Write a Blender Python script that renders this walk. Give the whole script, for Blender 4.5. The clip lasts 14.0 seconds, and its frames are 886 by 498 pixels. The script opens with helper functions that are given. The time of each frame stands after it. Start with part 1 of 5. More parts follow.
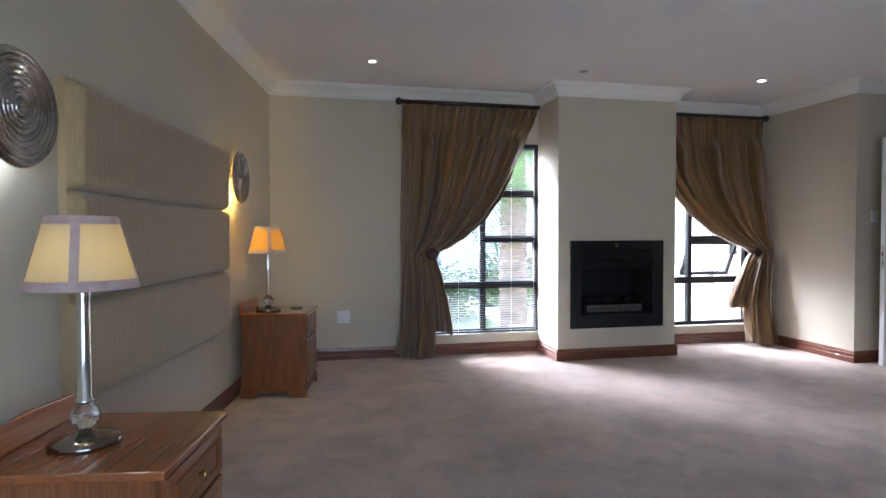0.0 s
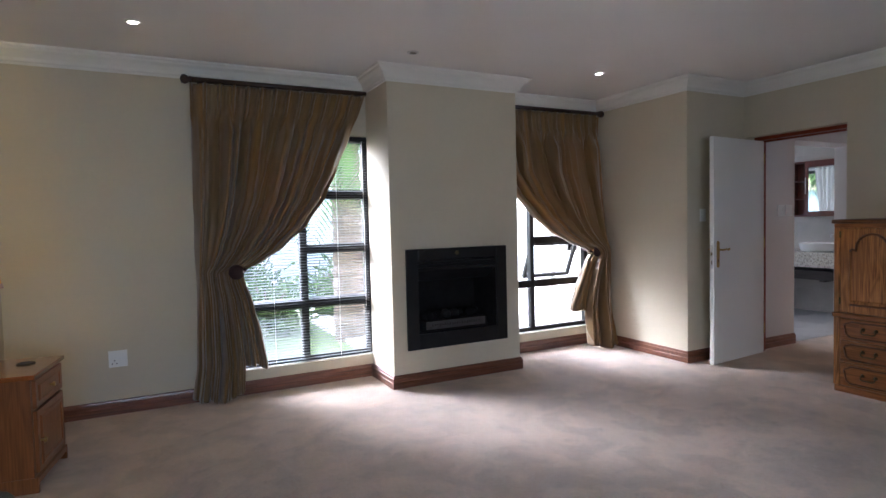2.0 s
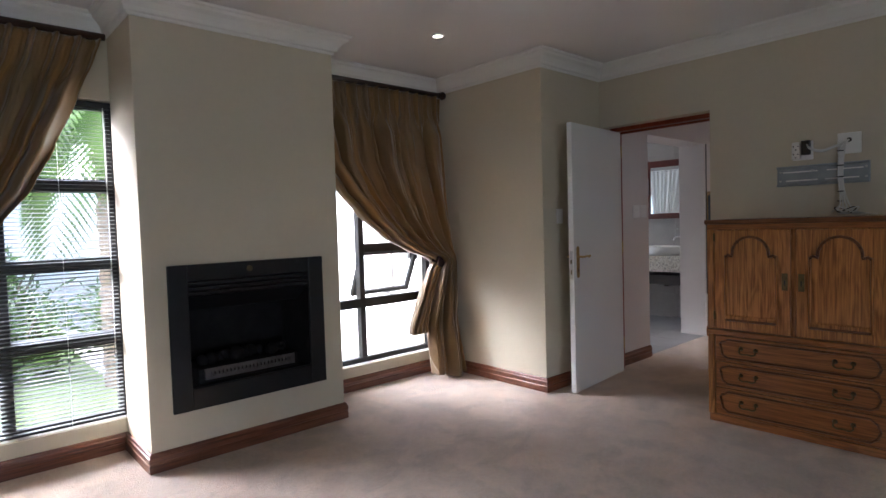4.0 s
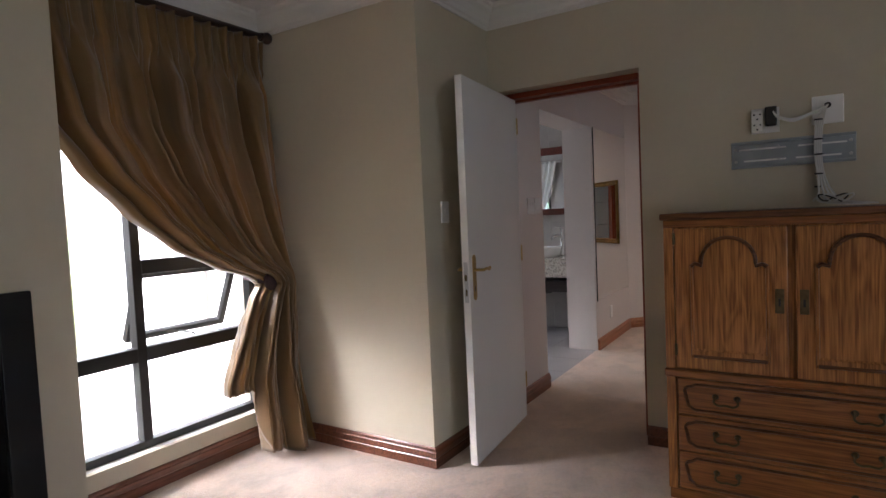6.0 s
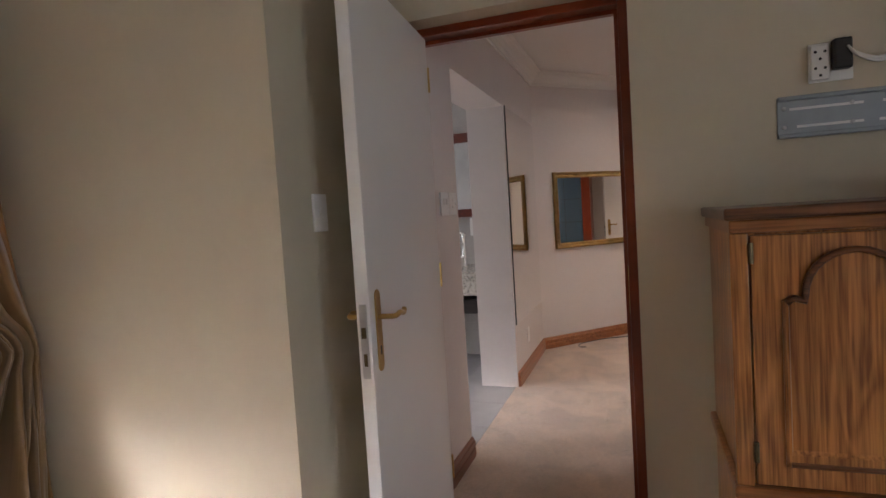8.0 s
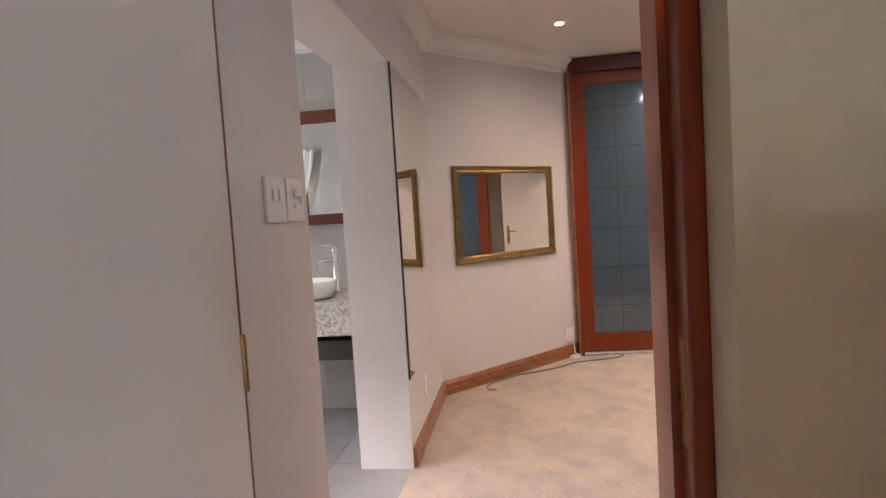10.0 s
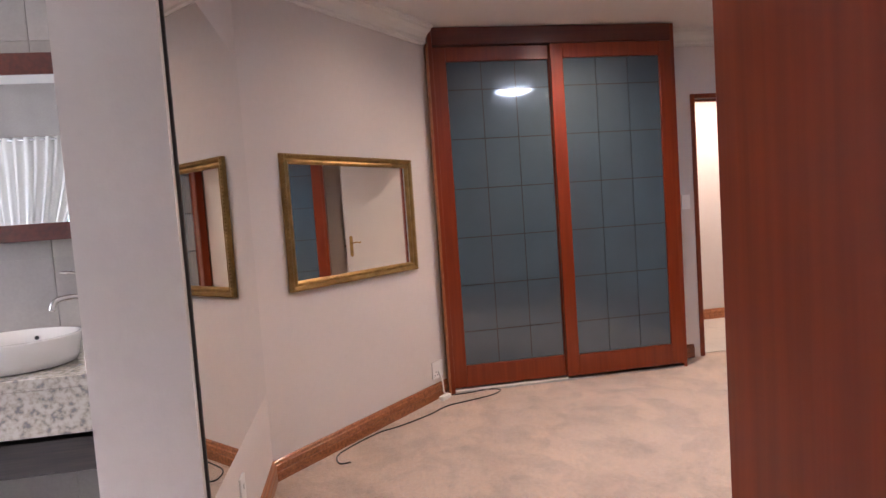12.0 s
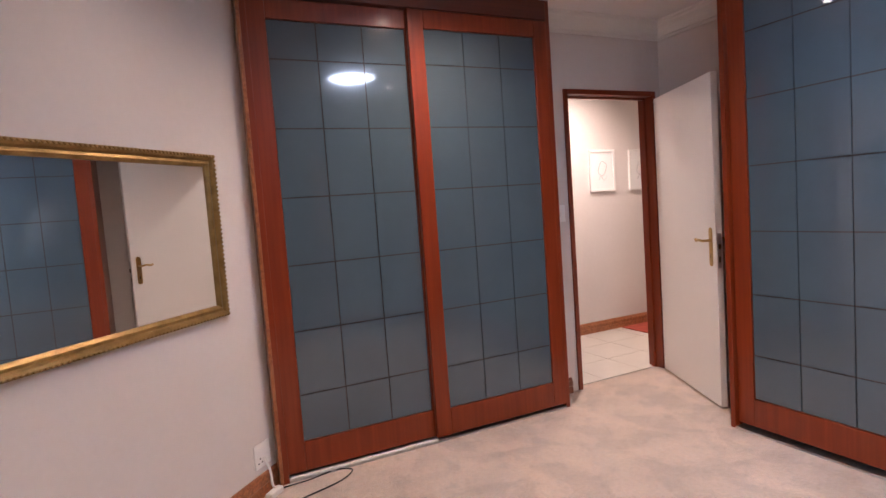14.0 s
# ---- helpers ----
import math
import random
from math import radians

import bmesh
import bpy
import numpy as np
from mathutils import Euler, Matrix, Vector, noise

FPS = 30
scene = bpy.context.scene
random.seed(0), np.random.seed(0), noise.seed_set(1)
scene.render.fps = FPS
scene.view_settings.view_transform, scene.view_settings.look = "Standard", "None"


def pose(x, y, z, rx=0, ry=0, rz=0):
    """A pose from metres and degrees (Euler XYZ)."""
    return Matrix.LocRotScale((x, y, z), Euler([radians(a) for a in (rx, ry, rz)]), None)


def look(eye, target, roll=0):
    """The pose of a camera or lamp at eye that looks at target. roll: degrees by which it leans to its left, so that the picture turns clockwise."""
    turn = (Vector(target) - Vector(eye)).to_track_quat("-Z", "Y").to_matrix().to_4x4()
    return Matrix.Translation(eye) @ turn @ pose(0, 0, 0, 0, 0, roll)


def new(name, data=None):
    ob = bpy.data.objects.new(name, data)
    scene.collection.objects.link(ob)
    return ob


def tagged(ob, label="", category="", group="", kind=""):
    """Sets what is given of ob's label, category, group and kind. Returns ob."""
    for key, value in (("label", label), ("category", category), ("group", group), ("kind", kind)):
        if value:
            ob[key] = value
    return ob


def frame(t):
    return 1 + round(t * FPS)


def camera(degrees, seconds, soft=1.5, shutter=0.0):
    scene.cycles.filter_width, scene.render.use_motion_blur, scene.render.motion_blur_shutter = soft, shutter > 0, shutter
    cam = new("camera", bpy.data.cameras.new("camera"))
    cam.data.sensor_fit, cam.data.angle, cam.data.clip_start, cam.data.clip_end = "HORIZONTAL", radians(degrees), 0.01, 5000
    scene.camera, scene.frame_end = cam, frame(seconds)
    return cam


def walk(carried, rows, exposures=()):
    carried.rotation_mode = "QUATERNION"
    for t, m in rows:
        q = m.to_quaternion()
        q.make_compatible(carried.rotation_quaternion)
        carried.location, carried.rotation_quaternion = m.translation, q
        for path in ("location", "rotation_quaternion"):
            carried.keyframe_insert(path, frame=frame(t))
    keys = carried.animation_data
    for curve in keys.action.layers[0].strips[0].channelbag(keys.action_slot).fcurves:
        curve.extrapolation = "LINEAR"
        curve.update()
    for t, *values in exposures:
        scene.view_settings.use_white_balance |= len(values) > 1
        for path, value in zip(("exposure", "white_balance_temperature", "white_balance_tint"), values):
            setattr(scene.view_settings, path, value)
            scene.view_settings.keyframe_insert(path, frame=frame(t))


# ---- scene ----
cam = camera(75.8, 14.0)
PATH = [
    (0, (-0.38, 0.106, 1.175), (0.038, 2.061, 1.127), -0.1),
    (0.5, (-0.327, 0.254, 1.191), (0.167, 2.191, 1.139), -0.3),
    (1, (-0.255, 0.429, 1.218), (0.349, 2.335, 1.16), -0.6),
    (1.5, (-0.148, 0.676, 1.253), (0.61, 2.525, 1.185), -1.0),
    (2, (0.075, 0.825, 1.333), (0.985, 2.604, 1.241), -1.4),
    (2.5, (0.267, 1.042, 1.346), (1.333, 2.732, 1.25), -1.7),
    (3, (0.486, 1.243, 1.317), (1.651, 2.866, 1.228), -2.1),
    (3.2, (0.57, 1.322, 1.312), (1.767, 2.921, 1.226), -1.9),
    (5.5, (1.693, 2.529, 1.308), (3.303, 3.71, 1.2), -2.6),
    (6, (1.95, 2.748, 1.309), (3.638, 3.816, 1.203), -2.6),
    (6.5, (2.223, 2.942, 1.298), (3.975, 3.9, 1.19), -2.8),
    (7, (2.511, 3.137, 1.307), (4.314, 3.995, 1.198), -2.8),
    (7.5, (2.782, 3.324, 1.309), (4.63, 4.081, 1.197), -3.1),
    (9.8, (4.227, 3.755, 1.313), (6.198, 4.072, 1.197), -3.9),
    (10, (4.361, 3.777, 1.307), (6.339, 4.048, 1.189), -3.6),
    (10.5, (4.659, 3.79, 1.303), (6.649, 3.949, 1.182), -3.8),
    (11, (4.952, 3.811, 1.299), (6.948, 3.847, 1.183), -3.8),
    (11.5, (5.187, 3.83, 1.327), (7.18, 3.723, 1.193), -3.8),
    (12, (5.468, 3.897, 1.29), (7.441, 3.592, 1.167), -4.0),
    (12.5, (5.727, 3.891, 1.307), (7.661, 3.402, 1.175), -3.9),
    (13, (5.968, 3.879, 1.323), (7.856, 3.233, 1.185), -4.1),
    (13.5, (6.245, 3.846, 1.338), (8.075, 3.053, 1.19), -4.1),
    (14, (6.505, 3.728, 1.359), (8.296, 2.851, 1.209), -4.1),
]
walk(cam, [(t, look(eye, target, roll)) for t, eye, target, roll in PATH],
     [(0, 3.25, 5150, 15), (3.2, 2.95, 5450, 15), (6.6, 2.85, 5900, 18), (7.7, 3.2, 6050, 19), (9.8, 4.1, 6150, 19), (11.5, 4.0, 6050, 26), (14, 4.05, 5750, 27)])

# ---- world, daylight, lamps ----
DAY, LAMP = 0.15, 0.27
wd = bpy.data.worlds.new("overcast_sky")
scene.world = wd
wd.use_nodes = True
wn = wd.node_tree.nodes
sky = wn.new("ShaderNodeTexSky")
sky.sky_type, sky.sun_disc = "NISHITA", False
sky.sun_elevation, sky.sun_rotation = radians(36), radians(324)
sky.air_density, sky.dust_density = 1.0, 3.0
wn["Background"].inputs["Strength"].default_value = DAY
wd.node_tree.links.new(sky.outputs[0], wn["Background"].inputs["Color"])
sun = new("sun", bpy.data.lights.new("sun", "SUN"))
sun.data.energy, sun.data.angle, sun.data.color = 4.4, radians(34), (1.0, 0.97, 0.93)
sun.matrix_world = look((-15, 21, 19), (0, 0, 0))


def lamp(name, kind, place, energy, color, size=0.05, spot=120, target=None, blend=1.0):
    ob = new(name, bpy.data.lights.new(name, kind))
    ob.data.energy, ob.data.color = energy * LAMP, color
    ob.location = place
    if kind == "SPOT":
        ob.data.spot_size, ob.data.spot_blend, ob.data.shadow_soft_size = radians(spot), blend, size
        ob.matrix_world = look(place, target or (place[0], place[1] + 0.001, place[2] - 1))
    elif kind == "POINT":
        ob.data.shadow_soft_size = size
    return ob


# ---- materials ----
def mat(name, col, rough=0.6, metal=0.0, var=0.0, scale=4.0, bump=0.0, bscale=150.0, spec=0.5, fine=0.0, coat=0.0, dist=0.01):
    m = bpy.data.materials.new(name)
    m.use_nodes = True
    nt = m.node_tree
    b = nt.nodes["Principled BSDF"]
    b.inputs["Base Color"].default_value = (*col, 1)
    b.inputs["Roughness"].default_value = rough
    b.inputs["Metallic"].default_value = metal
    b.inputs["Specular IOR Level"].default_value = spec
    b.inputs["Coat Weight"].default_value = coat
    b.inputs["Coat Roughness"].default_value = 0.15
    co = nt.nodes.new("ShaderNodeTexCoord")
    if var or fine:
        n = nt.nodes.new("ShaderNodeTexNoise")
        n.inputs["Scale"].default_value, n.inputs["Detail"].default_value = scale, 5
        n2 = nt.nodes.new("ShaderNodeTexNoise")
        n2.inputs["Scale"].default_value, n2.inputs["Detail"].default_value = scale * 22, 3
        nt.links.new(co.outputs["Object"], n.inputs["Vector"])
        nt.links.new(co.outputs["Object"], n2.inputs["Vector"])
        r = nt.nodes.new("ShaderNodeMapRange")
        r.inputs["From Min"].default_value, r.inputs["From Max"].default_value = 0.3, 0.7
        r.inputs["To Min"].default_value, r.inputs["To Max"].default_value = 1 - var, 1 + var
        nt.links.new(n.outputs[0], r.inputs["Value"])
        r2 = nt.nodes.new("ShaderNodeMapRange")
        r2.inputs["From Min"].default_value, r2.inputs["From Max"].default_value = 0.3, 0.7
        r2.inputs["To Min"].default_value, r2.inputs["To Max"].default_value = 1 - fine, 1 + fine
        nt.links.new(n2.outputs[0], r2.inputs["Value"])
        mul = nt.nodes.new("ShaderNodeMath")
        mul.operation = "MULTIPLY"
        nt.links.new(r.outputs[0], mul.inputs[0])
        nt.links.new(r2.outputs[0], mul.inputs[1])
        mx = nt.nodes.new("ShaderNodeVectorMath")
        mx.operation = "SCALE"
        mx.inputs[0].default_value = col
        nt.links.new(mul.outputs[0], mx.inputs["Scale"])
        nt.links.new(mx.outputs[0], b.inputs["Base Color"])
    if bump:
        n3 = nt.nodes.new("ShaderNodeTexNoise")
        n3.inputs["Scale"].default_value, n3.inputs["Detail"].default_value = bscale, 4
        nt.links.new(co.outputs["Object"], n3.inputs["Vector"])
        bp = nt.nodes.new("ShaderNodeBump")
        bp.inputs["Strength"].default_value, bp.inputs["Distance"].default_value = bump, dist
        nt.links.new(n3.outputs[0], bp.inputs["Height"])
        nt.links.new(bp.outputs[0], b.inputs["Normal"])
    return m


def ramp_mat(m, col_a, col_b, fac_out, mid=None):
    """Drive the base colour of m by a ramp between two or three colours."""
    nt = m.node_tree
    r = nt.nodes.new("ShaderNodeValToRGB")
    r.color_ramp.elements[0].color, r.color_ramp.elements[1].color = (*col_a, 1), (*col_b, 1)
    r.color_ramp.elements[0].position, r.color_ramp.elements[1].position = 0.3, 0.7
    if mid:
        e = r.color_ramp.elements.new(0.5)
        e.color = (*mid, 1)
    nt.links.new(fac_out, r.inputs[0])
    nt.links.new(r.outputs[0], nt.nodes["Principled BSDF"].inputs["Base Color"])
    return r


def wood(name, dark, light, axis=2, rough=0.35, scale=1.0, coat=0.3, ring=0.075, along=0.75):
    """Grain that runs along one axis of the object."""
    m = mat(name, light, rough, coat=coat)
    nt = m.node_tree
    co = nt.nodes.new("ShaderNodeTexCoord")
    mp = nt.nodes.new("ShaderNodeMapping")
    sc = [9.0 * scale] * 3
    sc[axis] = along * scale
    mp.inputs["Scale"].default_value = sc
    info = nt.nodes.new("ShaderNodeObjectInfo")
    shift = nt.nodes.new("ShaderNodeVectorMath")
    shift.operation = "MULTIPLY_ADD"
    shift.inputs[1].default_value = (3.0, 5.0, 2.0)
    nt.links.new(info.outputs["Random"], shift.inputs[0])
    nt.links.new(co.outputs["Object"], shift.inputs[2])
    nt.links.new(shift.outputs[0], mp.inputs["Vector"])
    n = nt.nodes.new("ShaderNodeTexNoise")
    n.inputs["Scale"].default_value, n.inputs["Detail"].default_value, n.inputs["Distortion"].default_value = 1.2, 3, 0.5
    nt.links.new(mp.outputs[0], n.inputs["Vector"])
    w = nt.nodes.new("ShaderNodeMath")
    w.operation = "MULTIPLY"
    w.inputs[1].default_value = 46.0
    nt.links.new(n.outputs[0], w.inputs[0])
    s = nt.nodes.new("ShaderNodeMath")
    s.operation = "SINE"
    nt.links.new(w.outputs[0], s.inputs[0])
    mp2 = nt.nodes.new("ShaderNodeMapping")
    sc2 = [160.0 * scale] * 3
    sc2[axis] = 5.0 * scale
    mp2.inputs["Scale"].default_value = sc2
    nt.links.new(co.outputs["Object"], mp2.inputs["Vector"])
    n2 = nt.nodes.new("ShaderNodeTexNoise")
    n2.inputs["Scale"].default_value, n2.inputs["Detail"].default_value = 1.0, 3
    nt.links.new(mp2.outputs[0], n2.inputs["Vector"])
    ma = nt.nodes.new("ShaderNodeMath")
    ma.operation = "MULTIPLY_ADD"
    ma.inputs[1].default_value = ring
    nt.links.new(s.outputs[0], ma.inputs[0])
    nt.links.new(n2.outputs[0], ma.inputs[2])
    mid = tuple((p + q) / 2 for p, q in zip(dark, light))
    ramp_mat(m, dark, light, ma.outputs[0], mid)
    bp = nt.nodes.new("ShaderNodeBump")
    bp.inputs["Strength"].default_value, bp.inputs["Distance"].default_value = 0.25, 0.002
    nt.links.new(ma.outputs[0], bp.inputs["Height"])
    nt.links.new(bp.outputs[0], nt.nodes["Principled BSDF"].inputs["Normal"])
    return m


def glow(name, col, strength):
    m = bpy.data.materials.new(name)
    m.use_nodes = True
    b = m.node_tree.nodes["Principled BSDF"]
    b.inputs["Base Color"].default_value = (*col, 1)
    b.inputs["Emission Color"].default_value = (*col, 1)
    b.inputs["Emission Strength"].default_value = strength
    return m


def glass_mat(name, tint=(1, 1, 1), rough=0.0, ior=1.45):
    m = bpy.data.materials.new(name)
    m.use_nodes = True
    b = m.node_tree.nodes["Principled BSDF"]
    b.inputs["Base Color"].default_value = (*tint, 1)
    b.inputs["Transmission Weight"].default_value = 1.0
    b.inputs["Roughness"].default_value, b.inputs["IOR"].default_value = rough, ior
    return m


M_WALL = mat("beige_wall_paint", (0.56, 0.495, 0.372), 0.75, var=0.03, scale=1.3, fine=0.012, bump=0.12, bscale=90, dist=0.003)
M_WALL2 = mat("pale_wall_paint", (0.66, 0.61, 0.575), 0.7, var=0.03, scale=1.3, fine=0.012, bump=0.12, bscale=90, dist=0.003)
M_CEIL = mat("white_ceiling_paint", (0.74, 0.72, 0.70), 0.8, var=0.02, scale=1.5, bump=0.1, bscale=70, dist=0.003)
M_CROWN = mat("white_cornice_paint", (0.76, 0.745, 0.70), 0.6, var=0.02, scale=3)
M_WHITE = mat("white_gloss_paint", (0.80, 0.79, 0.76), 0.35, var=0.02, scale=2, bump=0.05, bscale=60, dist=0.002)
M_PLASTIC = mat("white_plastic", (0.80, 0.79, 0.76), 0.3, var=0.02, scale=10)
M_BLACKP = mat("black_plastic", (0.02, 0.02, 0.02), 0.4)
M_CARPET = mat("beige_carpet", (0.69, 0.525, 0.40), 0.95, var=0.13, scale=2.6, fine=0.11, bump=1.0, bscale=170, spec=0.1, dist=0.02)
for _n in M_CARPET.node_tree.nodes:
    if _n.type == "TEX_NOISE" and _n.inputs["Scale"].default_value < 10:
        _n.inputs["Distortion"].default_value, _n.inputs["Roughness"].default_value = 0.25, 0.6
# carpet: trodden pile lies in patches with soft but clear edges
_cn = M_CARPET.node_tree
_cb = _cn.nodes["Principled BSDF"]
_cb.inputs["Sheen Weight"].default_value, _cb.inputs["Sheen Roughness"].default_value = 0.5, 0.45
_src = _cb.inputs["Base Color"].links[0].from_socket
_co = _cn.nodes.new("ShaderNodeTexCoord")
for _sc, _lo, _hi, _a, _b in ((4.0, 0.47, 0.58, 1.05, 0.90), (11.0, 0.55, 0.66, 1.0, 0.91)):
    _tn, _mr, _vm = _cn.nodes.new("ShaderNodeTexNoise"), _cn.nodes.new("ShaderNodeMapRange"), _cn.nodes.new("ShaderNodeVectorMath")
    _tn.inputs["Scale"].default_value, _tn.inputs["Detail"].default_value, _tn.inputs["Distortion"].default_value = _sc, 4, 0.6
    _mr.inputs["From Min"].default_value, _mr.inputs["From Max"].default_value = _lo, _hi
    _mr.inputs["To Min"].default_value, _mr.inputs["To Max"].default_value = _a, _b
    _vm.operation = "SCALE"
    _cn.links.new(_co.outputs["Object"], _tn.inputs["Vector"])
    _cn.links.new(_tn.outputs[0], _mr.inputs["Value"])
    _cn.links.new(_src, _vm.inputs[0])
    _cn.links.new(_mr.outputs[0], _vm.inputs["Scale"])
    _src = _vm.outputs[0]
_cn.links.new(_src, _cb.inputs["Base Color"])
M_MAHOG = wood("mahogany", (0.165, 0.021, 0.003), (0.220, 0.033, 0.005), 2, 0.32, 0.3, 0.15, 0.04)
M_MAHOG_H = wood("mahogany_lengthwise", (0.165, 0.021, 0.003), (0.220, 0.033, 0.005), 1, 0.32, 0.3, 0.15, 0.04)
M_SKIRT = wood("skirting_wood", (0.09, 0.030, 0.014), (0.21, 0.070, 0.032), 0, 0.35, 0.6)
M_SKIRT2 = wood("skirting_wood_warm", (0.22, 0.075, 0.028), (0.42, 0.16, 0.06), 0, 0.35, 0.6)
M_OAK = wood("oak_upright", (0.20, 0.070, 0.016), (0.53, 0.220, 0.056), 2, 0.33, 1.0, 0.3, 0.085, 1.1)
M_OAK_H = wood("oak_lengthwise", (0.17, 0.058, 0.014), (0.36, 0.135, 0.035), 0, 0.33, 1.0, 0.3, 0.07, 1.0)
M_OAK_D = wood("oak_moulding", (0.06, 0.020, 0.007), (0.19, 0.07, 0.022), 0, 0.35, 1.0)
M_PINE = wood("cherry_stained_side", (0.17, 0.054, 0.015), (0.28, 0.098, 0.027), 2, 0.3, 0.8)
# top: the same stain made lighter, light caught by the top put into its colour
M_PINE_T = wood("cherry_stained_top_lit", (0.24, 0.076, 0.020), (0.32, 0.108, 0.030), 1, 0.16, 0.8, 0.6)
M_FRAME = mat("dark_bronze_aluminium", (0.022, 0.020, 0.019), 0.4, metal=0.2, var=0.05)
M_BLACK = mat("black_enamel", (0.010, 0.010, 0.011), 0.42, var=0.2, scale=6, spec=0.3)
M_SOOT = mat("matt_black_firebox", (0.014, 0.013, 0.013), 0.85, spec=0.2, var=0.3, scale=12)
M_STEEL = mat("brushed_steel", (0.55, 0.55, 0.55), 0.35, metal=1.0, var=0.1, scale=20)
M_GRILLE = mat("dulled_steel_grille", (0.12, 0.108, 0.104), 0.5, metal=0.6, var=0.15, scale=20)
M_CHROME = mat("chrome", (0.75, 0.74, 0.72), 0.12, metal=1.0)
M_NICKEL = mat("dark_polished_nickel", (0.22, 0.205, 0.185), 0.14, metal=1.0, var=0.1, scale=20)
M_GALV = mat("galvanised_bracket", (0.33, 0.36, 0.39), 0.45, metal=0.5, var=0.08, scale=14)
M_BRASS = mat("aged_brass", (0.50, 0.34, 0.12), 0.3, metal=1.0, var=0.1, scale=30)
M_BRONZE = mat("antique_bronze", (0.14, 0.11, 0.06), 0.45, metal=0.9, var=0.2, scale=40)
M_ROD = wood("rod_walnut", (0.020, 0.009, 0.005), (0.06, 0.026, 0.014), 0, 0.35, 1.0)
M_GLASS = glass_mat("window_glass")
M_CRYSTAL = glass_mat("crystal_glass", (0.98, 0.98, 0.96), 0.0, 1.5)
M_MIRROR = mat("mirror_silver", (0.90, 0.91, 0.90), 0.01, metal=1.0)
M_GOLD = mat("antique_gilt", (0.31, 0.20, 0.07), 0.36, metal=0.75, var=0.25, scale=18, bump=0.3, bscale=120, dist=0.003)
M_BLUEGLASS = mat("blue_grey_back_painted_glass", (0.066, 0.098, 0.122), 0.05, spec=0.6, var=0.06, scale=3, coat=0.5)
M_GROUT = mat("black_joint", (0.012, 0.012, 0.014), 0.5)
M_SLAT = mat("blind_slat", (0.09, 0.09, 0.09), 0.4, metal=0.2)
M_SILL = mat("sill_plaster", (0.80, 0.79, 0.76), 0.6, var=0.03, scale=4)
M_PLASTER = mat("white_exterior_plaster", (0.80, 0.80, 0.78), 0.85, var=0.05, scale=1.5, fine=0.03, bump=0.3, bscale=60, dist=0.005)
M_SHADE = bpy.data.materials.new("lamp_shade_fabric")
M_TILE = mat("beige_floor_tile", (0.60, 0.55, 0.48), 0.3, var=0.06, scale=5, fine=0.03)
M_TILEF = mat("grey_floor_tile", (0.30, 0.285, 0.28), 0.35, var=0.08, scale=5, fine=0.03)
M_TILEG = mat("grey_wall_tile", (0.40, 0.37, 0.34), 0.35, var=0.10, scale=3.5, fine=0.04)
M_MORTAR = mat("grey_mortar", (0.33, 0.31, 0.29), 0.9)
M_CERAMIC = mat("white_ceramic", (0.85, 0.84, 0.82), 0.12, coat=0.4)
M_GRASS = mat("lawn", (0.09, 0.14, 0.035), 0.9, var=0.35, scale=1.5, fine=0.4, bump=0.8, bscale=40, dist=0.03)
M_PAVE = mat("pale_paving", (0.55, 0.52, 0.47), 0.85, var=0.1, scale=2, fine=0.06)
M_LEAF = mat("palm_leaf", (0.085, 0.16, 0.035), 0.5, var=0.4, scale=3)
M_LEAF2 = mat("shrub_leaf", (0.10, 0.17, 0.04), 0.55, var=0.45, scale=2)
M_TRUNK = mat("palm_bark", (0.20, 0.155, 0.12), 0.9, var=0.3, scale=6, fine=0.25, bump=0.9, bscale=30, dist=0.03)
M_PAPER = mat("white_paper", (0.82, 0.81, 0.79), 0.7)
M_LINE = mat("pencil_grey", (0.35, 0.34, 0.33), 0.8)
M_REDRUG = mat("red_rug", (0.35, 0.06, 0.03), 0.9, var=0.2, scale=12)
M_LIGHT = glow("downlight_glass", (1.0, 0.86, 0.66), 4)
M_DOME = glow("skylight_diffuser", (0.80, 0.93, 1.0), 3.8)
M_OFF = mat("unlit_lamp_glass", (0.25, 0.24, 0.22), 0.2)

# granite: pale ground with dark and rust flecks
M_GRANITE = mat("speckled_granite", (0.62, 0.57, 0.48), 0.18, coat=0.4)
_nt = M_GRANITE.node_tree
_co, _vo = _nt.nodes.new("ShaderNodeTexCoord"), _nt.nodes.new("ShaderNodeTexNoise")
_vo.inputs["Scale"].default_value, _vo.inputs["Detail"].default_value = 48, 7
_nt.links.new(_co.outputs["Object"], _vo.inputs["Vector"])
_r = ramp_mat(M_GRANITE, (0.27, 0.26, 0.25), (0.62, 0.59, 0.53), _vo.outputs[0], (0.50, 0.45, 0.37))
_r.color_ramp.elements[0].position, _r.color_ramp.elements[2].position = 0.36, 0.60
_r.color_ramp.elements[1].position = 0.46

# shade: warm cloth that lets the bulb's light through
M_SHADE.use_nodes = True
_b = M_SHADE.node_tree.nodes["Principled BSDF"]
_b.inputs["Base Color"].default_value, _b.inputs["Roughness"].default_value = (0.72, 0.60, 0.40, 1), 0.9
_tr = M_SHADE.node_tree.nodes.new("ShaderNodeBsdfTranslucent")
_tr.inputs["Color"].default_value = (0.76, 0.60, 0.26, 1)
_ms = M_SHADE.node_tree.nodes.new("ShaderNodeMixShader")
_ms.inputs[0].default_value = 0.5
_out = M_SHADE.node_tree.nodes["Material Output"]
M_SHADE.node_tree.links.new(_b.outputs[0], _ms.inputs[1])
M_SHADE.node_tree.links.new(_tr.outputs[0], _ms.inputs[2])
